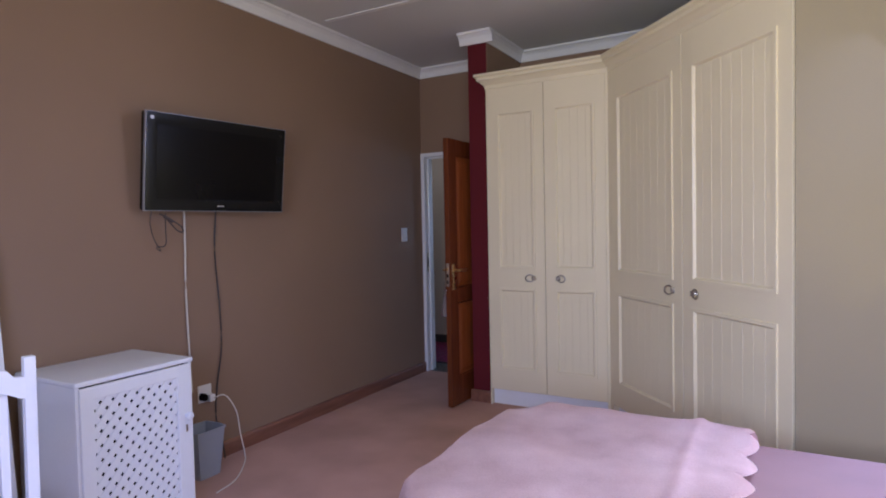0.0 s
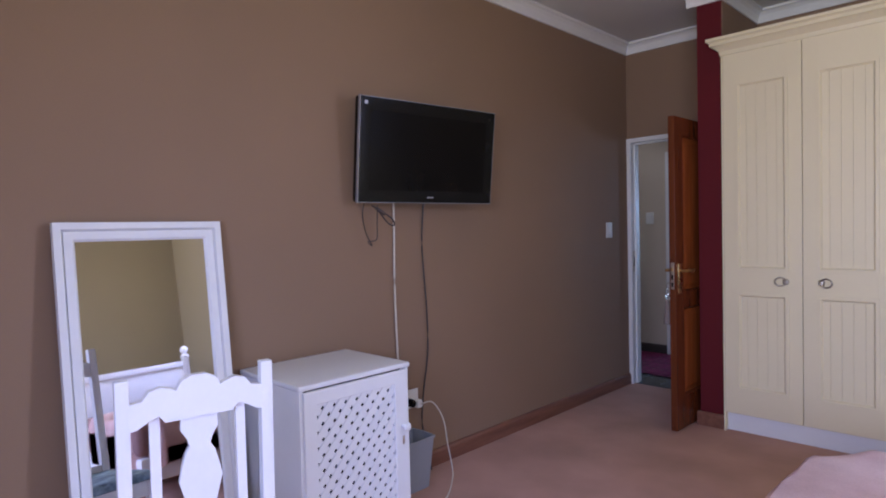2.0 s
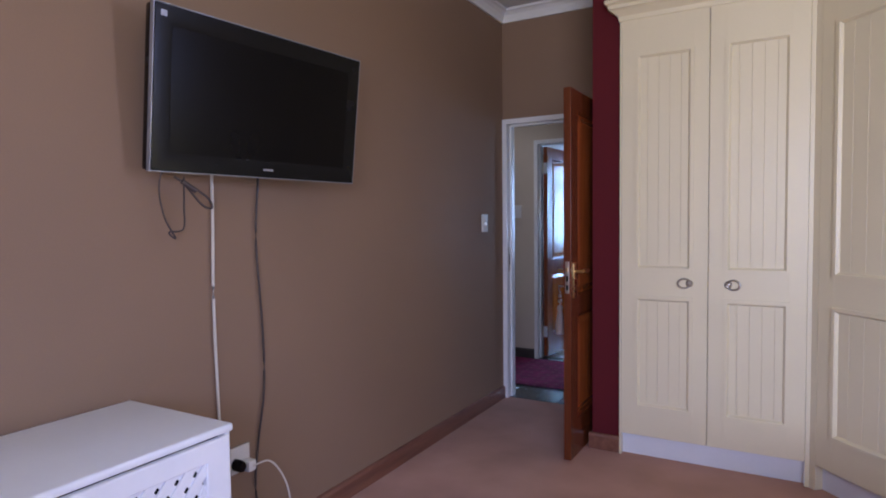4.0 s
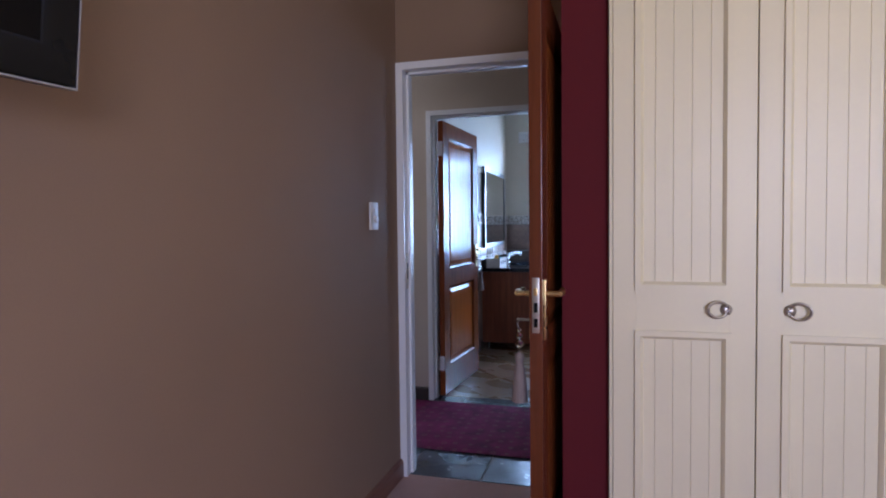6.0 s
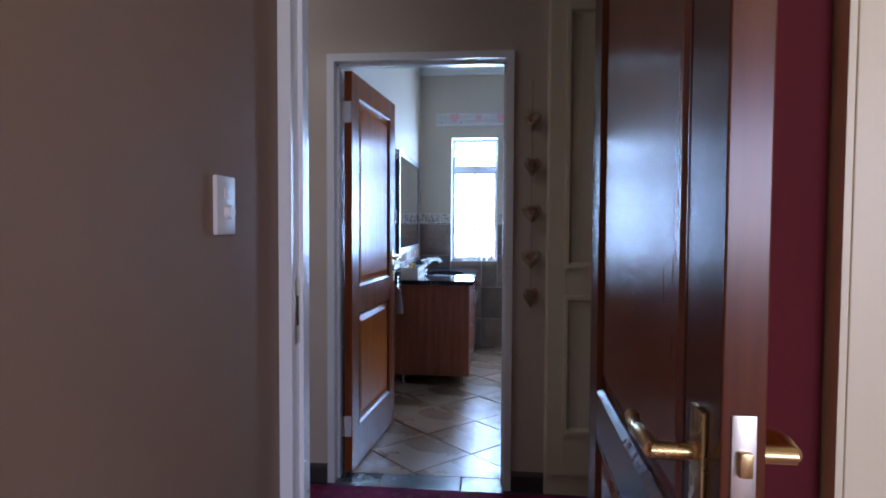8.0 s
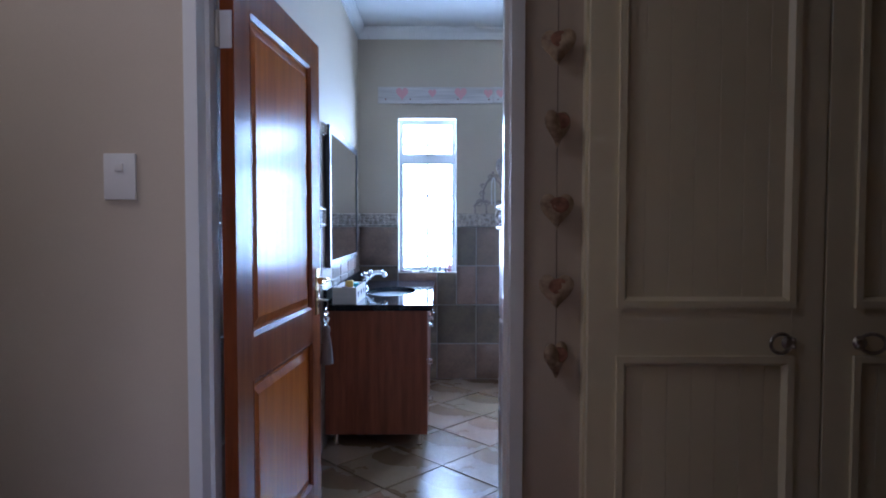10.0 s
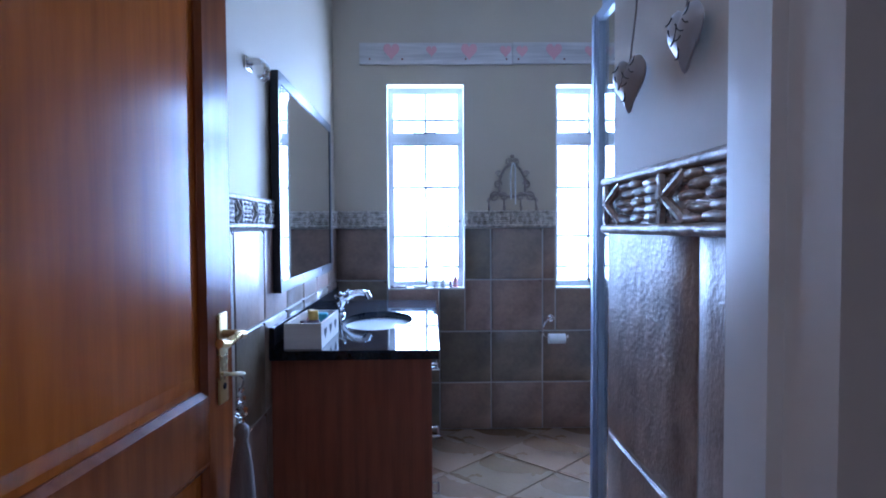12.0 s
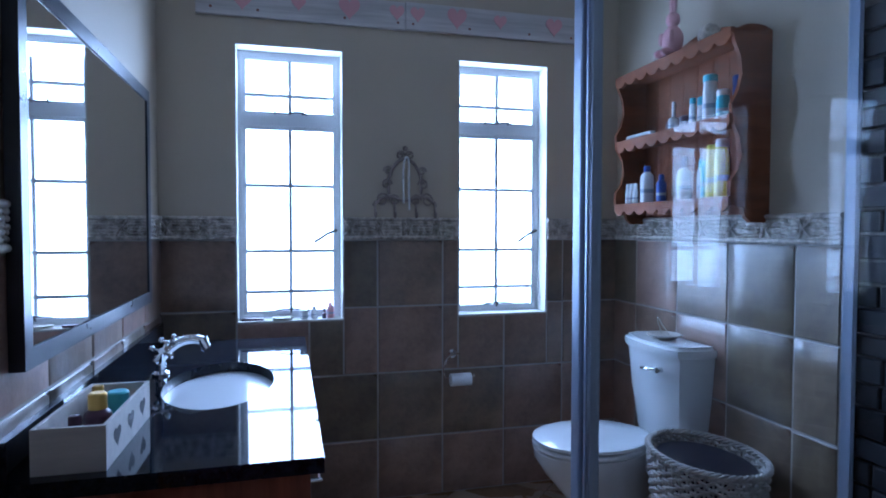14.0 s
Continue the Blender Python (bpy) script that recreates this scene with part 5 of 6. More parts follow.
bottle("small turquoise jar in the box", pose(-2.252, 8.593, 0.842), 0.026, 0.09, P_CYAN, P_CYAN, 0.3, 0.9, group=TG)
bottle("small gold-capped bottle in the box", pose(-2.302, 8.617, 0.842), 0.020, 0.10, P_PINK, P_GOLD, 0.3, 0.6, group=TG)
bottle("small pink bottle in the box", pose(-2.292, 8.415, 0.842), 0.020, 0.085, P_PINK, P_DARK, 0.3, 0.6, group=TG)

# ---- toilet ----
to = thing("toilet", "white ceramic close-coupled toilet with its lid down", "toilet", pose(BXR, 9.285, 0, 0, 0, 180) @ Matrix.Diagonal((1, 1.06, 1.03, 1)))


def loft(bm, sections, n=40):
    """Closed egg-shaped rings: (centre x, half length, half width, z)."""
    rings = []
    for cx, a, b, z in sections:
        ring = []
        for k in range(n):
            t = 2 * math.pi * k / n
            c, s = math.cos(t), math.sin(t)
            w = b * (1.0 if c > 0 else 1.0 - 0.12 * c * c)
            ring.append(bm.verts.new((cx + a * c, w * s * (abs(s) ** -0.12 if abs(s) > 1e-3 else 1), z)))
        rings.append(ring)
    for p, q in zip(rings, rings[1:]):
        for k in range(n):
            bm.faces.new((p[k], p[(k + 1) % n], q[(k + 1) % n], q[k]))
    bm.faces.new(rings[0][::-1])
    bm.faces.new(rings[-1])
    return bm


bm = B()
loft(bm, [(0.34, 0.20, 0.10, 0.0), (0.34, 0.20, 0.10, 0.03), (0.34, 0.20, 0.115, 0.08), (0.36, 0.215, 0.128, 0.18), (0.42, 0.245, 0.155, 0.28), (0.455, 0.255, 0.175, 0.35), (0.46, 0.255, 0.18, 0.385), (0.46, 0.25, 0.175, 0.39)])
part("pan", bm, M_CERAMIC, to)
bm = B()
box(bm, 0.02, -0.15, 0.30, 0.28, 0.15, 0.40, 0.03, 3)
part("shelf", bm, M_CERAMIC, to)
bm = B()
loft(bm, [(0.46, 0.25, 0.182, 0.392), (0.46, 0.258, 0.188, 0.398), (0.46, 0.258, 0.188, 0.408), (0.46, 0.252, 0.182, 0.413)])
part("seat", bm, M_CERAMIC, to)
bm = B()
loft(bm, [(0.458, 0.252, 0.182, 0.416), (0.458, 0.26, 0.19, 0.421), (0.458, 0.258, 0.188, 0.432), (0.456, 0.235, 0.168, 0.440), (0.45, 0.12, 0.08, 0.443)])
part("lid", bm, M_CERAMIC, to)
bm = B()
prof = []
rings = []
for z, hw, d in ((0.40, 0.155, 0.155), (0.43, 0.162, 0.165), (0.60, 0.185, 0.185), (0.775, 0.20, 0.195)):
    rings.append([bm.verts.new(p) for p in [(0.012, -hw, z), (0.10, -hw, z), (d - 0.03, -hw * 0.9, z), (d, -hw * 0.6, z), (d + 0.008, 0, z), (d, hw * 0.6, z), (d - 0.03, hw * 0.9, z), (0.10, hw, z), (0.012, hw, z)]])
for p, q in zip(rings, rings[1:]):
    for k in range(9):
        bm.faces.new((p[k], p[(k + 1) % 9], q[(k + 1) % 9], q[k]))
bm.faces.new(rings[0][::-1])
bm.faces.new(rings[-1])
part("cistern", bm, M_CERAMIC, to)
bm = B()
hw, d = 0.208, 0.205
o = [(0.006, -hw), (0.11, -hw), (d - 0.025, -hw * 0.9), (d, -hw * 0.6), (d + 0.008, 0), (d, hw * 0.6), (d - 0.025, hw * 0.9), (0.11, hw), (0.006, hw)]
prism(bm, o, 0.778, 0.822, "xy")
bmesh.ops.bevel(bm, geom=[e for e in bm.edges if all(v.co.z > 0.82 for v in e.verts)], offset=0.014, segments=3, affect="EDGES")
part("cistern_lid", bm, M_CERAMIC, to)
bm = B()
cyl(bm, (0.19, 0.10, 0.715), (0.216, 0.10, 0.715), 0.013, n=16)
tube(bm, [(0.214, 0.10, 0.715), (0.222, 0.06, 0.712), (0.222, 0.0, 0.704)], 0.006, 8)
part("flush_lever", bm, M_CHROME, to, "chrome flush lever")
ds = thing("trinket_dish", "small pale dish with a wire ornament on the cistern", "dish", pose(BXR - 0.11, 9.285, 0.847))
bm = B()
lathe(bm, [(0.03, 0), (0.06, 0.012), (0.075, 0.022), (0.072, 0.024), (0.05, 0.012), (0, 0.006)], n=26)
part("dish", bm, M_BOXW, ds)
bm = B()
tube(bm, curve([(0.02, 0.04, 0.015), (0.01, 0.055, 0.06), (0.0, 0.04, 0.09), (0.0, 0.02, 0.07), (0.01, -0.03, 0.02)]), 0.0025, 6)
part("wire", bm, M_STEEL, ds)

# ---- wicker basket ----
M_WICKER = mat("grey_white_wicker", (0.40, 0.36, 0.33), 0.8, vary=0.3, scale=25, fine=120, bump=0.3)
bk = thing("laundry_basket", "grey washed oval wicker laundry basket by the toilet", "basket", pose(BXR - 0.215, 8.87, 0, 0, 0, 90) @ Matrix.Diagonal((1.1, 1.08, 1.03, 1)))
RX, RY, HB, NS = 0.215, 0.165, 0.485, 44


def basket_r(z):
    return 0.82 + 0.18 * z / HB


def weave_ring(k):
    z = 0.012 + k * 0.0145
    f = basket_r(z)
    pts = []
    for i in range(NS * 2 + 1):
        t = 2 * math.pi * i / (NS * 2)
        w = (0.007 if (i + 2 * k) % 4 in (0, 1) else -0.007) + 0.002 * math.sin(i * 5.1 + k * 3)
        pts.append(((RX * f + w) * math.cos(t), (RY * f + w) * math.sin(t), z + 0.003 * math.sin(i * 1.7 + k)))
    bm = B()
    tube(bm, pts, 0.0062, 5)
    return bm


for k in range(32):
    part("cane_strand", weave_ring(k), M_WICKER, bk)
for i in range(NS):
    t = 2 * math.pi * (i + 0.25) / NS
    bm = B()
    tube(bm, [(RX * basket_r(z) * math.cos(t), RY * basket_r(z) * math.sin(t), z) for z in (0.0, 0.23, HB)], 0.004, 5)
    part("stake", bm, M_WICKER, bk)
bm = B()
for j in range(3):
    tube(bm, [((RX + 0.004 + 0.008 * math.cos(18 * t + j * 2.1)) * math.cos(t), (RY + 0.004 + 0.008 * math.cos(18 * t + j * 2.1)) * math.sin(t), HB - 0.004 + 0.008 * math.sin(18 * t + j * 2.1)) for t in [2 * math.pi * q / 144 for q in range(145)]], 0.006, 5)
part("plaited_rim", bm, M_WICKER, bk)
# near-black shell added to paint the shade inside the weave
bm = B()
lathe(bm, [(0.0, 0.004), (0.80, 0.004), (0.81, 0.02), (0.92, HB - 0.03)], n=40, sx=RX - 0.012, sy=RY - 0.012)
part("liner", bm, M_EBONY, bk, "dark sheet standing in for the shaded inside")
bm = B()
lathe(bm, [(0.0, 0.10), (0.03, 0.11), (0.045, 0.15), (0.035, 0.19), (0, 0.20)], (0.03, 0.02, 0.0), 14)
part("cloth", bm, mat("green_cloth", (0.12, 0.28, 0.12), 0.9), bk, "crumpled green cloth at the bottom")

# ---- wall shelf ----
M_PINE = wood("orange_pine", (0.14, 0.038, 0.014), (0.25, 0.082, 0.032), 0.6, 0.0, 1)
matt(M_PINE, 0.12)
sh = thing("wall_shelf", "pine wall shelf with scalloped edges and two tiers", "wall shelf", pose(BXR, 9.213, 1.358, 0, 0, 90) @ Matrix.Diagonal((1, 0.90, 1.07, 1)))
# local x runs along the wall towards the windows, -y into the room
SW, SH, SD = 0.39, 0.66, 0.19
# after the turn local -y points to +x, so the shelf is built on the +y side
for s in (-1, 1):
    out = [(0.0, 0.0), (0.09, 0.0), (0.12, 0.02), (0.13, 0.05), (SD - 0.02, 0.06), (SD, 0.09), (SD, 0.14), (0.155, 0.18), (0.138, 0.23), (0.15, 0.29), (SD - 0.01, 0.335), (SD, 0.40), (0.16, 0.445), (0.142, 0.50), (0.152, 0.565), (SD - 0.015, 0.605), (SD, 0.64), (0.0, 0.66)]
    bm = B()
    prism(bm, out, s * SW - 0.009, s * SW + 0.009, "yz")
    part("side", bm, M_PINE, sh, smooth=False)
for z in (0.07, 0.35, 0.64):
    bm = B()
    box(bm, -SW + 0.009, 0.004, z, SW - 0.009, SD - 0.012, z + 0.016, 0.002)
    part("tier", bm, M_PINE, sh, smooth=False)
    bm = B()
    n = 9
    pts = [(-SW, z + 0.02), (SW, z + 0.02)]
    for k in range(n * 6, -1, -1):
        u = k / (n * 6)
        pts.append((-SW + 2 * SW * u, z - 0.012 - 0.020 * abs(math.sin(math.pi * u * n)) ** 0.7))
    prism(bm, pts, SD - 0.014, SD + 0.002, "xz")
    part("scalloped_edge", bm, M_PINE, sh, smooth=False)
bm = B()
for k in range(8):
    box(bm, -SW + 0.009 + k * (2 * SW - 0.018) / 8 + 0.0008, 0.001, 0.03, -SW + 0.009 + (k + 1) * (2 * SW - 0.018) / 8 - 0.0008, 0.009, 0.655, 0.001, 1)
part("backboard", bm, M_PINE, sh, smooth=False)
bm = B()
pts = [(-SW, 0.655)] + [(-SW + 2 * SW * k / 40, 0.665 + 0.075 * math.sin(math.pi * k / 40) ** 0.8 + 0.012 * abs(math.sin(math.pi * k / 8))) for k in range(41)] + [(SW, 0.655)]
prism(bm, pts, 0.001, 0.016, "xz")
part("pediment", bm, M_PINE, sh, smooth=False)

SHG = "bottles on the wall shelf"
sx = BXR - 0.085


def on_shelf(y, tier, dx=0.0):
    return pose(sx + 0.9 * dx, y + 0.08, 1.358 + (0.092, 0.3916, 0.702)[tier])


for k, y in enumerate((9.472, 9.439, 9.407)):
    bottle("small white bottle on the shelf", on_shelf(y, 0, -0.05), 0.012, 0.10, P_WHITE, P_WHITE, 0.25, 0.7, group=SHG)
bottle("white lotion bottle with a blue cap", on_shelf(9.342, 0, -0.03), 0.030, 0.175, P_WHITE, P_BLUE, 0.16, 0.45, group=SHG)
bottle("small blue bottle on the shelf", on_shelf(9.272, 0, 0.0), 0.022, 0.13, P_BLUE, P_BLUE, group=SHG)
bottle("white pump bottle on the shelf", on_shelf(9.098, 0, -0.01), 0.030, 0.19, P_WHITE, P_DARK, 0.25, 0.4, group=SHG)
bottle("turquoise shampoo bottle on the shelf", on_shelf(8.974, 0, 0.0), 0.020, 0.20, P_CYAN, P_WHITE, 0.2, 0.6, group=SHG)
bottle("slim white bottle on the shelf", on_shelf(9.023, 0, 0.02), 0.020, 0.17, P_WHITE, P_CYAN, 0.2, 0.6, group=SHG)
bottle("yellow sunscreen bottle on the shelf", on_shelf(8.920, 0, -0.02), 0.021, 0.215, P_YELLOW, P_YELLOW, 0.14, 0.8, group=SHG)
bottle("yellow sunscreen tube standing on its cap", on_shelf(8.862, 0, -0.02), 0.027, 0.23, P_YELLOW, P_WHITE, 0.14, 0.8, group=SHG)
bottle("small white dropper bottle", on_shelf(9.152, 1, -0.03), 0.022, 0.13, P_WHITE, P_WHITE, 0.5, 0.3, group=SHG)
bottle("dark round jar on the shelf", on_shelf(9.088, 1, -0.01), 0.028, 0.06, P_DARK, P_DARK, 0.4, 0.95, group=SHG)
bottle("dark small jar on the shelf", on_shelf(9.207, 1, 0.0), 0.022, 0.055, P_DARK, P_DARK, 0.4, 0.9, group=SHG)
bottle("white tube on the shelf", on_shelf(9.028, 1, -0.03), 0.013, 0.12, P_WHITE, P_CYAN, 0.2, 0.8, group=SHG)
bottle("pale tube with a turquoise cap", on_shelf(8.979, 1, -0.02), 0.020, 0.115, P_WHITE, P_CYAN, 0.3, 0.9, group=SHG)
bottle("tall white bottle with a turquoise cap", on_shelf(8.912, 1, -0.04), 0.027, 0.185, P_WHITE, P_CYAN, 0.15, 0.9, group=SHG)
bottle("turquoise tube on the shelf", on_shelf(8.851, 1, -0.03), 0.024, 0.115, P_CYAN, P_WHITE, 0.2, 0.9, group=SHG)
bottle("blue tube on the shelf", on_shelf(8.822, 1, 0.02), 0.022, 0.165, P_BLUE, P_BLUE, 0.2, 0.9, group=SHG)
sg = thing("word_block", "long white lettered block lying on the shelf", "ornament", pose(BXR - 0.12, 9.470, 1.358 + 0.3916, 0, 0, 90))
bm = B()
box(bm, -0.10, -0.012, 0, 0.10, 0.012, 0.03, 0.002)
part("block", bm, P_WHITE, sg, smooth=False)
for k in range(9):
    bm = B()
    box(bm, -0.085 + k * 0.02, 0.0121, 0.008, -0.073 + k * 0.02, 0.0128, 0.022)
    part("letter_bar", bm, P_DARK, sg, smooth=False)
bm = B()
ball(bm, (0, 0, 0.055), 0.03, 1, 1, 1.35)
ball(bm, (0, 0, 0.112), 0.020, 1, 1, 1.1)
for s in (-1, 1):
    ball(bm, (0, s * 0.008, 0.155), 0.008, 0.7, 0.8, 3.4)
    ball(bm, (-0.028, s * 0.014, 0.016), 0.012, 1.9, 0.9, 1.0)
    ball(bm, (-0.022, s * 0.022, 0.06), 0.008, 1, 0.9, 2.4)
solo("rabbit_figurine", bm, P_PINK, "pink seated rabbit figurine on the shelf top", "figurine", m=pose(BXR - 0.12, 9.235, 1.358 + 0.702) @ Matrix.Scale(1.5, 4))
M_MOSAIC = mat("pale_mosaic_ball", (0.55, 0.48, 0.40), 0.5, vary=0.5, scale=40, fine=80, bump=0.4, second=(0.25, 0.20, 0.16))
bm = B()
ball(bm, (0, 0, 0.042), 0.044, n=24)
solo("mosaic_ball", bm, M_MOSAIC, "pale mosaic ball on the shelf top", "ornament", m=pose(BXR - 0.10, 9.03, 1.358 + 0.702))
bm = B()
ball(bm, (0, 0, 0.036), 0.038, n=24)
solo("mosaic_ball", bm, M_MOSAIC, "small mosaic ball beside the rabbit figurine", "ornament", m=pose(BXR - 0.11, 9.33, 1.358 + 0.702))

# ---- shower enclosure ----
GX, GY, GT = -1.228, 8.145, 1.995
se = thing("shower_enclosure", "framed glass shower enclosure with pale aluminium posts", "shower", pose(GX, GY, 0))
# two glazed sides meet at the corner post: one runs to the nib wall, one to the far wall
SIDES = ((Vector((-1.228 - GX, 7.092 - GY)), True), (Vector((BXR - 0.032 - GX, 8.444 - GY)), False))


def upright(u, w, d, name, m, top):
    """An aluminium extrusion with a sealing lip on its outer face."""
    bm = B()
    box(bm, u - w / 2, -d / 2, 0, u + w / 2, d / 2, top, 0.003)
    box(bm, u - 0.003, -d / 2 - 0.004, 0.02, u + 0.003, -d / 2 + 0.002, top - 0.02)
    box(bm, u - 0.003, d / 2 - 0.002, 0.02, u + 0.003, d / 2 + 0.004, top - 0.02)
    return part(name, bm, M_ALU, se, smooth=False, m=m)


bm = B()
box(bm, -0.018, -0.018, 0, 0.018, 0.018, GT, 0.004)
part("post", bm, M_ALU, se, smooth=False)
for way, opens in SIDES:
    turn = pose(0, 0, 0, 0, 0, math.degrees(math.atan2(way.y, way.x)))
    run = way.length
    top, cap = (GT, 0.035) if opens else (GT + 0.12, 0.014)
    upright(0.042 if opens else 0.030, 0.028 if opens else 0.016, 0.026, "door_stile" if opens else "channel", turn, top)
    upright(run - 0.012, 0.024, 0.034, "wall_channel", turn, top)
    for z0, z1 in ((0.0, 0.04), (top - cap, top)):
        bm = B()
        box(bm, 0.019, -0.013, z0, run - 0.025, 0.013, z1, 0.002)
        part("rail", bm, M_ALU, se, smooth=False, m=turn)
    bm = B()
    box(bm, 0.057 if opens else 0.039, -0.0025, 0.04, run - 0.025, 0.0025, top - cap)
    p = part("glass_panel", bm, M_SHOWERGLASS, se, "clear glass panel", smooth=False, m=turn)
    p.visible_shadow = False

# hanging hearts on the nib wall
P_INK = colour("blue_black_ink", (0.02, 0.022, 0.035), 0.6)
M_DELFT = mat("white_glazed_heart", (0.46, 0.45, 0.46), 0.3, vary=0.05, scale=8, bump=0.1)
for (y, z, s, rz) in ((6.945, 1.486, 0.038, -72), (6.762, 1.492, 0.036, -82)):
    hh = thing("hanging_heart", "white ceramic heart with dark motifs hung on the wall", "wall hanging", pose(-1.503 - 0.018, y, z, 0, 0, rz), "ceramic hearts by the shower")
    bm = B()
    heart(bm, (0, 0, 0), s, 0.010, 1.2)
    part("heart", bm, M_DELFT, hh)
    bm = B()
    tube(bm, [(0, 0, s * 0.4), (0.002, 0.010, 0.10), (0, 0.014, 0.18)], 0.0012, 5)
    part("cord", bm, M_TASSEL, hh)
    for u, v, w, turn in ((-0.52, 0.42, 0.20, 20), (-0.50, 0.12, 0.12, -60), (0.48, 0.50, 0.20, 40), (0.40, 0.20, 0.16, -30), (-0.10, -0.05, 0.30, 60), (0.08, 0.08, 0.26, -35), (0.02, -0.18, 0.20, 5), (0.06, -0.55, 0.16, 80), (-0.04, -0.68, 0.10, 10)):
        bm = B()
        c, sn = math.cos(radians(turn)), math.sin(radians(turn))
        pts = [(s * (u + q * c - 0.3 * q * q / w * sn), -0.0098 + 0.012 * (u * u + v * v) * 0.28, s * 1.1 * (v + q * sn + 0.3 * q * q / w * c)) for q in (-w, -w / 2, 0, w / 2, w)]
        tube(bm, pts, 0.0008, 5)
        part("motif", bm, P_INK, hh, "dark inked motif")

# ---- wall tiles ----
PITCH, TZ = 0.3265, 1.282


def obj_of(name):
    return bpy.data.objects[name]


def tile_mesh(w, h, t, material, seed):
    """A flat tile in the xz plane with worn edges and a slightly cleft face."""
    bm = B()
    e = 0.004
    rnd = random.Random(seed)
    back = [bm.verts.new(p) for p in ((0, 0, 0), (w, 0, 0), (w, 0, h), (0, 0, h))]
    mid = [bm.verts.new((p[0] + rnd.uniform(0, 0.0015) * (1 if p[0] == 0 else -1), -t + 0.0025, p[1] + rnd.uniform(0, 0.0015) * (1 if p[1] == 0 else -1))) for p in ((0, 0), (w, 0), (w, h), (0, h))]
    n = 4
    grid = [[bm.verts.new((e + (w - 2 * e) * i / n, -t + rnd.uniform(-0.0012, 0.0012), e + (h - 2 * e) * j / n)) for i in range(n + 1)] for j in range(n + 1)]
    for k in range(4):
        bm.faces.new((back[k], back[(k + 1) % 4], mid[(k + 1) % 4], mid[k]))
    for j in range(n):
        for i in range(n):
            bm.faces.new((grid[j][i], grid[j][i + 1], grid[j + 1][i + 1], grid[j + 1][i]))
    sides = [grid[0], [r[-1] for r in grid], grid[-1][::-1], [r[0] for r in grid][::-1]]
    for k in range(4):
        bm.faces.new([mid[k], mid[(k + 1) % 4]] + sides[k][::-1])
    return mesh_of("tile", bm, material, True)


FULL = [tile_mesh(PITCH - 0.007, PITCH - 0.007, 0.010, M_SLATE, k) for k in range(6)]


def tile_wall(wall, m, length, anchor, holes=(), material=M_SLATE):
    """Tiles in rows over a wall; m puts x along the wall and -y into the room."""
    base = obj_of(wall)
    count = 0
    k0 = math.floor((0 - anchor) / PITCH)
    for row in range(4):
        for k in range(k0, k0 + int(length / PITCH) + 3):
            x0, x1 = max(0, anchor + k * PITCH), min(length, anchor + (k + 1) * PITCH)
            z0, z1 = max(0.0, TZ - 0.002 - (4 - row) * PITCH), TZ - 0.002 - (3 - row) * PITCH
            if x1 - x0 < 0.02:
                continue
            cells = [(x0, z0, x1, z1)]
            for a, c, b, d in holes:
                out = []
                for u0, v0, u1, v1 in cells:
                    if u1 <= a or u0 >= b or v1 <= c:
                        out.append((u0, v0, u1, v1))
                        continue
                    if u0 < a:
                        out.append((u0, v0, a, v1))
                    if u1 > b:
                        out.append((b, v0, u1, v1))
                    if v0 < c:
                        out.append((max(u0, a), v0, min(u1, b), c))
                cells = out
            for u0, v0, u1, v1 in cells:
                w, h = u1 - u0 - 0.007, v1 - v0 - 0.007
                if w < 0.015 or h < 0.015:
                    continue
                me = FULL[(row * 7 + k * 3 + count) % 6] if material is M_SLATE and abs(w - (PITCH - 0.007)) < 1e-4 and abs(h - (PITCH - 0.007)) < 1e-4 else tile_mesh(w, h, 0.010, material, count)
                ob = new("wall_tile", me)
                ob.parent = base
                ob.matrix_basis = m @ pose(u0 + 0.0035, 0, v0 + 0.0035)
                count += 1
    bm = B()
    cells = [(0, 0, length, TZ)]
    for a, c, b, d in holes:
        out = []
        for u0, v0, u1, v1 in cells:
            if u0 < a < u1:
                out += [(u0, v0, a, v1), (a, v0, b, c), (b, v0, u1, v1)]
            else:
                out.append((u0, v0, u1, v1))
        cells = out
    for u0, v0, u1, v1 in cells:
        box(bm, u0, -0.0065, v0, u1, -0.0005, v1)
    g = new("grout_bed", mesh_of("grout_bed", bm, M_GROUT))
    g.parent = base
    g.matrix_basis = m


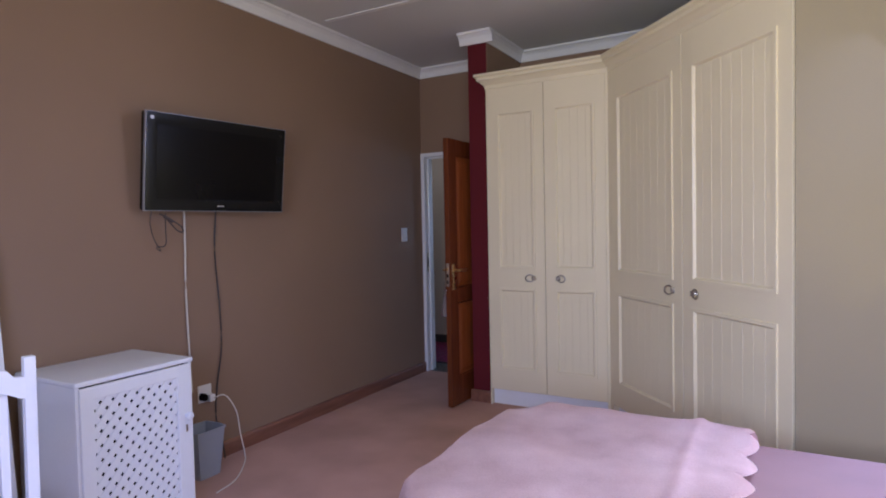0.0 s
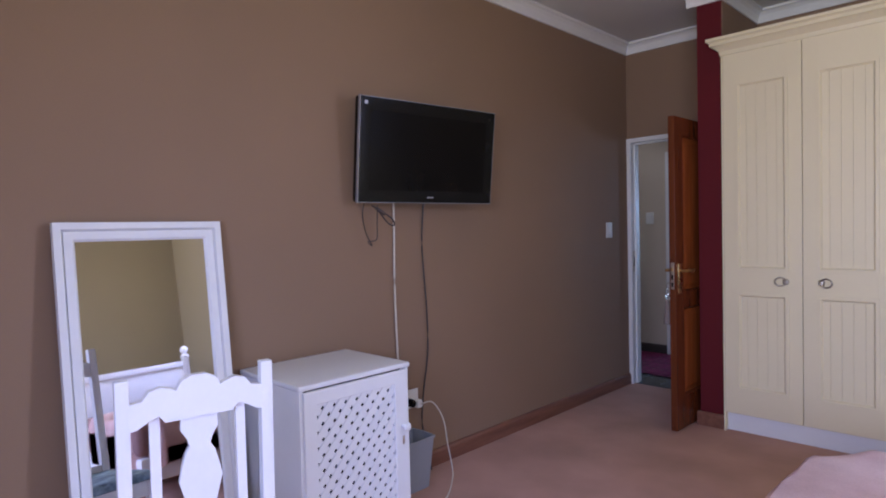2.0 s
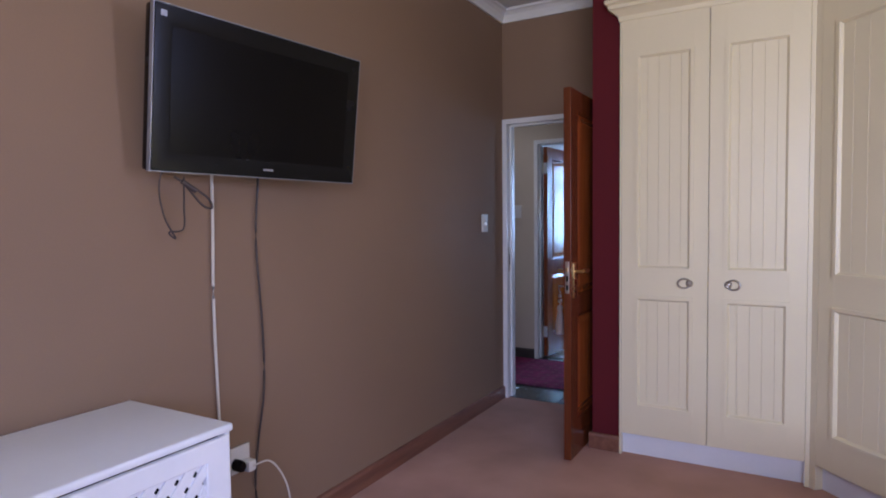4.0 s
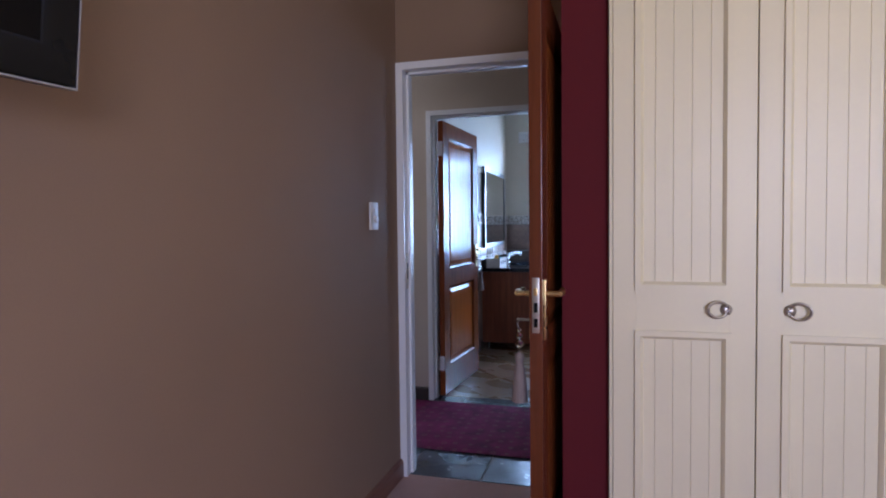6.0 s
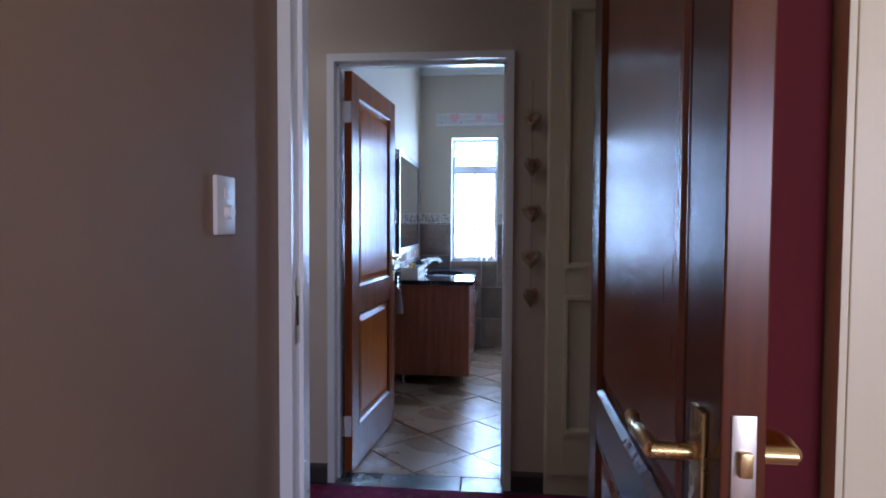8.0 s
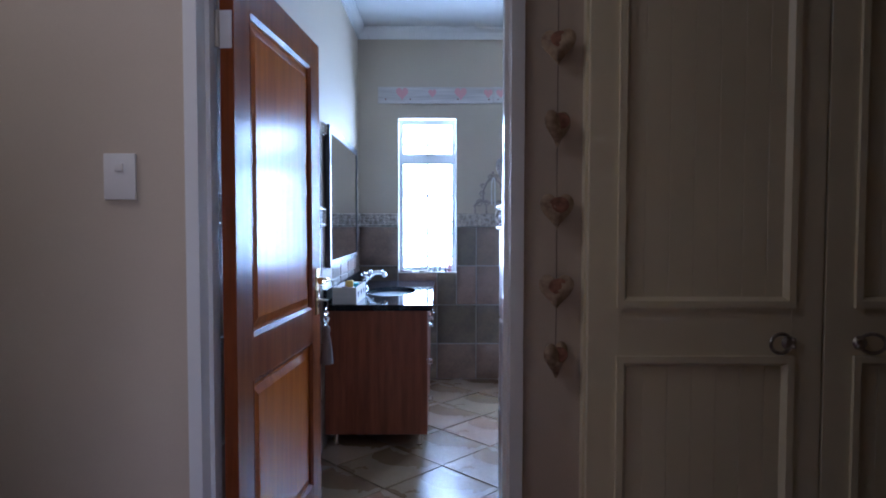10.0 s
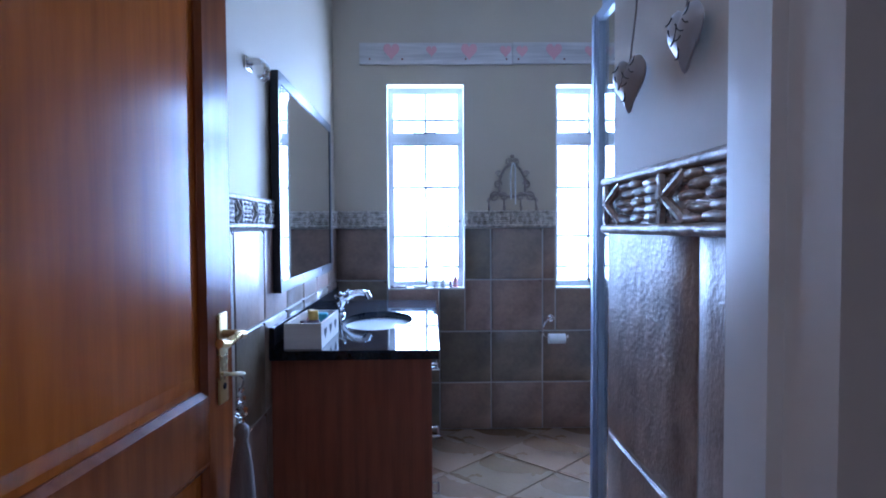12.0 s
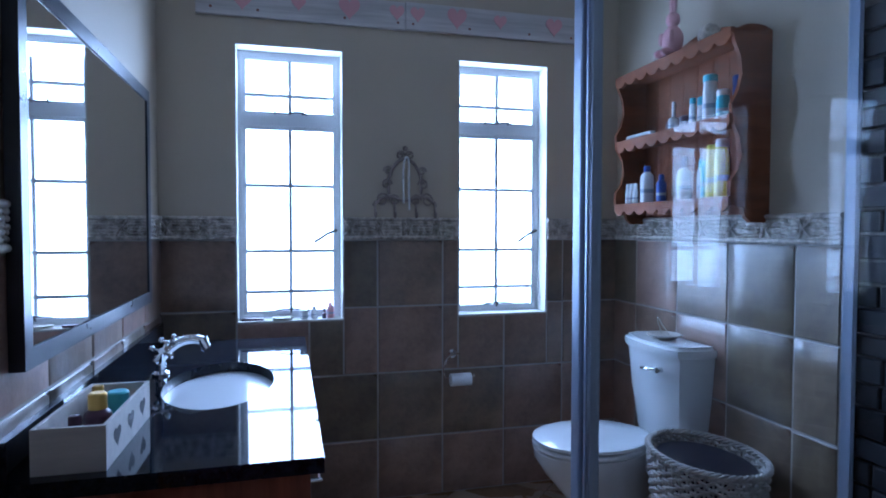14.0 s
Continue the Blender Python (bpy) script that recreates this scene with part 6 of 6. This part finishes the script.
def border_mesh():
    """A moulded border tile: beads above and below, bound reeds and a crossed ribbon between."""
    bm = B()
    w, h = PITCH - 0.002, 0.106
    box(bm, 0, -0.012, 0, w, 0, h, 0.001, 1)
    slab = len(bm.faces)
    for z, r in ((0.009, 0.009), (h - 0.009, 0.009)):
        cyl(bm, (0, -0.013, z), (w, -0.013, z), r, n=10)
    rnd = random.Random(3)
    for x0 in (0.0, w / 2):
        # crossed ribbon with leaves in its corners
        cx = x0 + 0.034
        for s in (-1, 1):
            tube(bm, curve([(cx - 0.024, -0.016, h / 2 - s * 0.034), (cx - 0.010, -0.022, h / 2 - s * 0.013), (cx, -0.0245, h / 2), (cx + 0.010, -0.022, h / 2 + s * 0.013), (cx + 0.024, -0.015, h / 2 + s * 0.034)], 4), 0.0058, 6)
            ball(bm, (cx + s * 0.020, -0.0125, h / 2 + 0.024), 0.007, 1.1, 0.8, 1.0, 10)
            ball(bm, (cx + s * 0.020, -0.0125, h / 2 - 0.024), 0.007, 1.1, 0.8, 1.0, 10)
            ball(bm, (cx, -0.0125, h / 2 + s * 0.021), 0.0078, 0.85, 0.8, 1.35, 10)
            ball(bm, (cx + s * 0.017, -0.0125, h / 2), 0.0072, 1.25, 0.8, 0.95, 10)
        tube(bm, [(cx - 0.029, -0.0135, 0.021), (cx - 0.027, -0.019, h / 2), (cx - 0.030, -0.0135, h - 0.021)], 0.0034, 6)
        # bundle of overlapping leaves
        for j in range(5):
            z = 0.0255 + j * 0.01375
            a, b = cx + 0.020, x0 + w / 2 + 0.004
            shift = 0.007 if j % 2 else -0.003
            for q in range(3):
                u = a + (b - a) * (q + 0.5) / 3 + shift + rnd.uniform(-0.003, 0.003)
                u = min(max(u, 0.022), w - 0.022)
                ball(bm, (u, -0.0125 - rnd.uniform(0, 0.002), z + rnd.uniform(-0.002, 0.002)), 0.0078, rnd.uniform(2.3, 3.1), 0.85, rnd.uniform(0.85, 1.05), 10)
    for k in range(9):
        ball(bm, (rnd.uniform(0.01, w - 0.01), -0.0125, rnd.choice((0.0205, h - 0.0205))), 0.003, 1.6, 0.8, 0.7, 8)
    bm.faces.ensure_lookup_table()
    # slab faces take the darker colour, so the gaps between leaves look shaded
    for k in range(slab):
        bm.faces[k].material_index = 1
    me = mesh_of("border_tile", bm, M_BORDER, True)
    me.materials.append(M_RECESS)
    return me


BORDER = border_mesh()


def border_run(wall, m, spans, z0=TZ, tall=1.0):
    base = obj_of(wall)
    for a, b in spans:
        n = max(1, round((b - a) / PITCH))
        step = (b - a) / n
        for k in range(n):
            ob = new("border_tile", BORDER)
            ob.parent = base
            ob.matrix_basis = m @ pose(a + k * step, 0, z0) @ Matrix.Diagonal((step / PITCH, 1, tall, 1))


# window wall: x along +x; west wall seen from inside: x along +y; east wall: x along -y
mN = pose(BXL, BY, 0)
wN = BXR - BXL
tile_wall("wall_bath_north", mN, wN, -1.4195 - BXL, [(W1[0] - BXL, WZ[0], W1[1] - BXL, 9), (W2[0] - BXL, WZ[0], W2[1] - BXL, 9)])
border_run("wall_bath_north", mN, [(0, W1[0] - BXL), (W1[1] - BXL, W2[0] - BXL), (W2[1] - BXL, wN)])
mW = pose(BXL, HY + 0.12, 0, 0, 0, 90)
lW = BY - HY - 0.12
tile_wall("wall_bath_west", mW, lW, lW)
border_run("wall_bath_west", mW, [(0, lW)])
mE = pose(BXR, BY, 0, 0, 0, -90)
tile_wall("wall_bath_east", mE, 1.37, BY - 9.011)
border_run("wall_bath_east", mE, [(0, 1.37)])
mP = pose(-1.503, 7.07, 0, 0, 0, -90)
tile_wall("wall_bath_nib", mP, 0.455, 0.0, (), M_CLEFT)
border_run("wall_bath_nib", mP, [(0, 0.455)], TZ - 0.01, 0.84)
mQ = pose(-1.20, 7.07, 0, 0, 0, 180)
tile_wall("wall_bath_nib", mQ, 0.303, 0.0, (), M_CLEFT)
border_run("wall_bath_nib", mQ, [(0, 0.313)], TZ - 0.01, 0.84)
# rough dark stone cladding inside the shower
rs = random.Random(5)
M_STONE = mat("dark_split_stone", (0.017, 0.0165, 0.019), 0.5, vary=0.4, scale=9, fine=60, bump=0.5, random_obj=0.4)
matt(M_STONE, 0.15)
base = obj_of("wall_bath_east")
bm = B()
box(bm, BXR - 0.006, HY + 0.12, 0, BXR - 0.0005, BY - 1.398, 2.6)
g = new("stone_bed", mesh_of("stone_bed", bm, M_DARKSKIRT))
g.parent = base
z = 0.0
row = 0
while z < 2.0:
    h = 0.075 + rs.uniform(-0.015, 0.02)
    y = BY - 1.398 - rs.uniform(0.0, 0.004)
    while y > 7.60:
        w = rs.uniform(0.10, 0.20)
        bm = B()
        box(bm, 0, -w + 0.008, 0, rs.uniform(0.012, 0.03), 0, h - 0.008, 0.004, 1)
        bmesh.ops.translate(bm, verts=bm.verts, vec=(-0.03, 0, 0))
        part("cladding_stone", bm, M_STONE, base, smooth=False, m=pose(BXR, y, z))
        y -= w
    z += h


# ---- floor tiles ----
def clip(poly, x0, y0, x1, y1):
    for ax, lim, keep in ((0, x0, 1), (0, x1, -1), (1, y0, 1), (1, y1, -1)):
        out = []
        for i, p in enumerate(poly):
            q = poly[(i + 1) % len(poly)]
            fp, fq = keep * (p[ax] - lim), keep * (q[ax] - lim)
            if fp >= 0:
                out.append(p)
            if fp * fq < 0:
                s = fp / (fp - fq)
                out.append((p[0] + s * (q[0] - p[0]), p[1] + s * (q[1] - p[1])))
        poly = out
        if len(poly) < 3:
            return []
    return poly


def floor_tiles(floor, x0, y0, x1, y1, size, turn, material, origin):
    base = obj_of(floor)
    c, s = math.cos(turn), math.sin(turn)
    e = size / 2 - 0.003
    for i in range(-14, 15):
        for j in range(-14, 15):
            u, v = i * size, j * size
            cx, cy = origin[0] + c * u - s * v, origin[1] + s * u + c * v
            poly = [(cx + c * a - s * b, cy + s * a + c * b) for a, b in ((-e, -e), (e, -e), (e, e), (-e, e))]
            poly = clip(poly, x0, y0, x1, y1)
            if len(poly) < 3:
                continue
            mx, my = sum(p[0] for p in poly) / len(poly), sum(p[1] for p in poly) / len(poly)
            bm = B()
            dz = 0.0012 * math.sin(i * 3.1 + j * 1.7)
            prism(bm, [(p[0] - mx, p[1] - my) for p in poly], -0.006, 0.0, "xy")
            bmesh.ops.bevel(bm, geom=[q for q in bm.edges if all(w.co.z > -0.001 for w in q.verts)], offset=0.0018, segments=1, affect="EDGES")
            part("floor_tile", bm, material, base, smooth=False, m=pose(mx, my, dz))


floor_tiles("floor_bathroom", BXL, HY + 0.12, BXR, BY, 0.40, radians(45), M_FLOORTILE, (-1.715, 6.92 + 0.283))
floor_tiles("floor_hall", -3.6, DY + 0.03, 0.2, HY + 0.12, 0.40, 0.0, M_HALLTILE, (-1.95, 6.17))
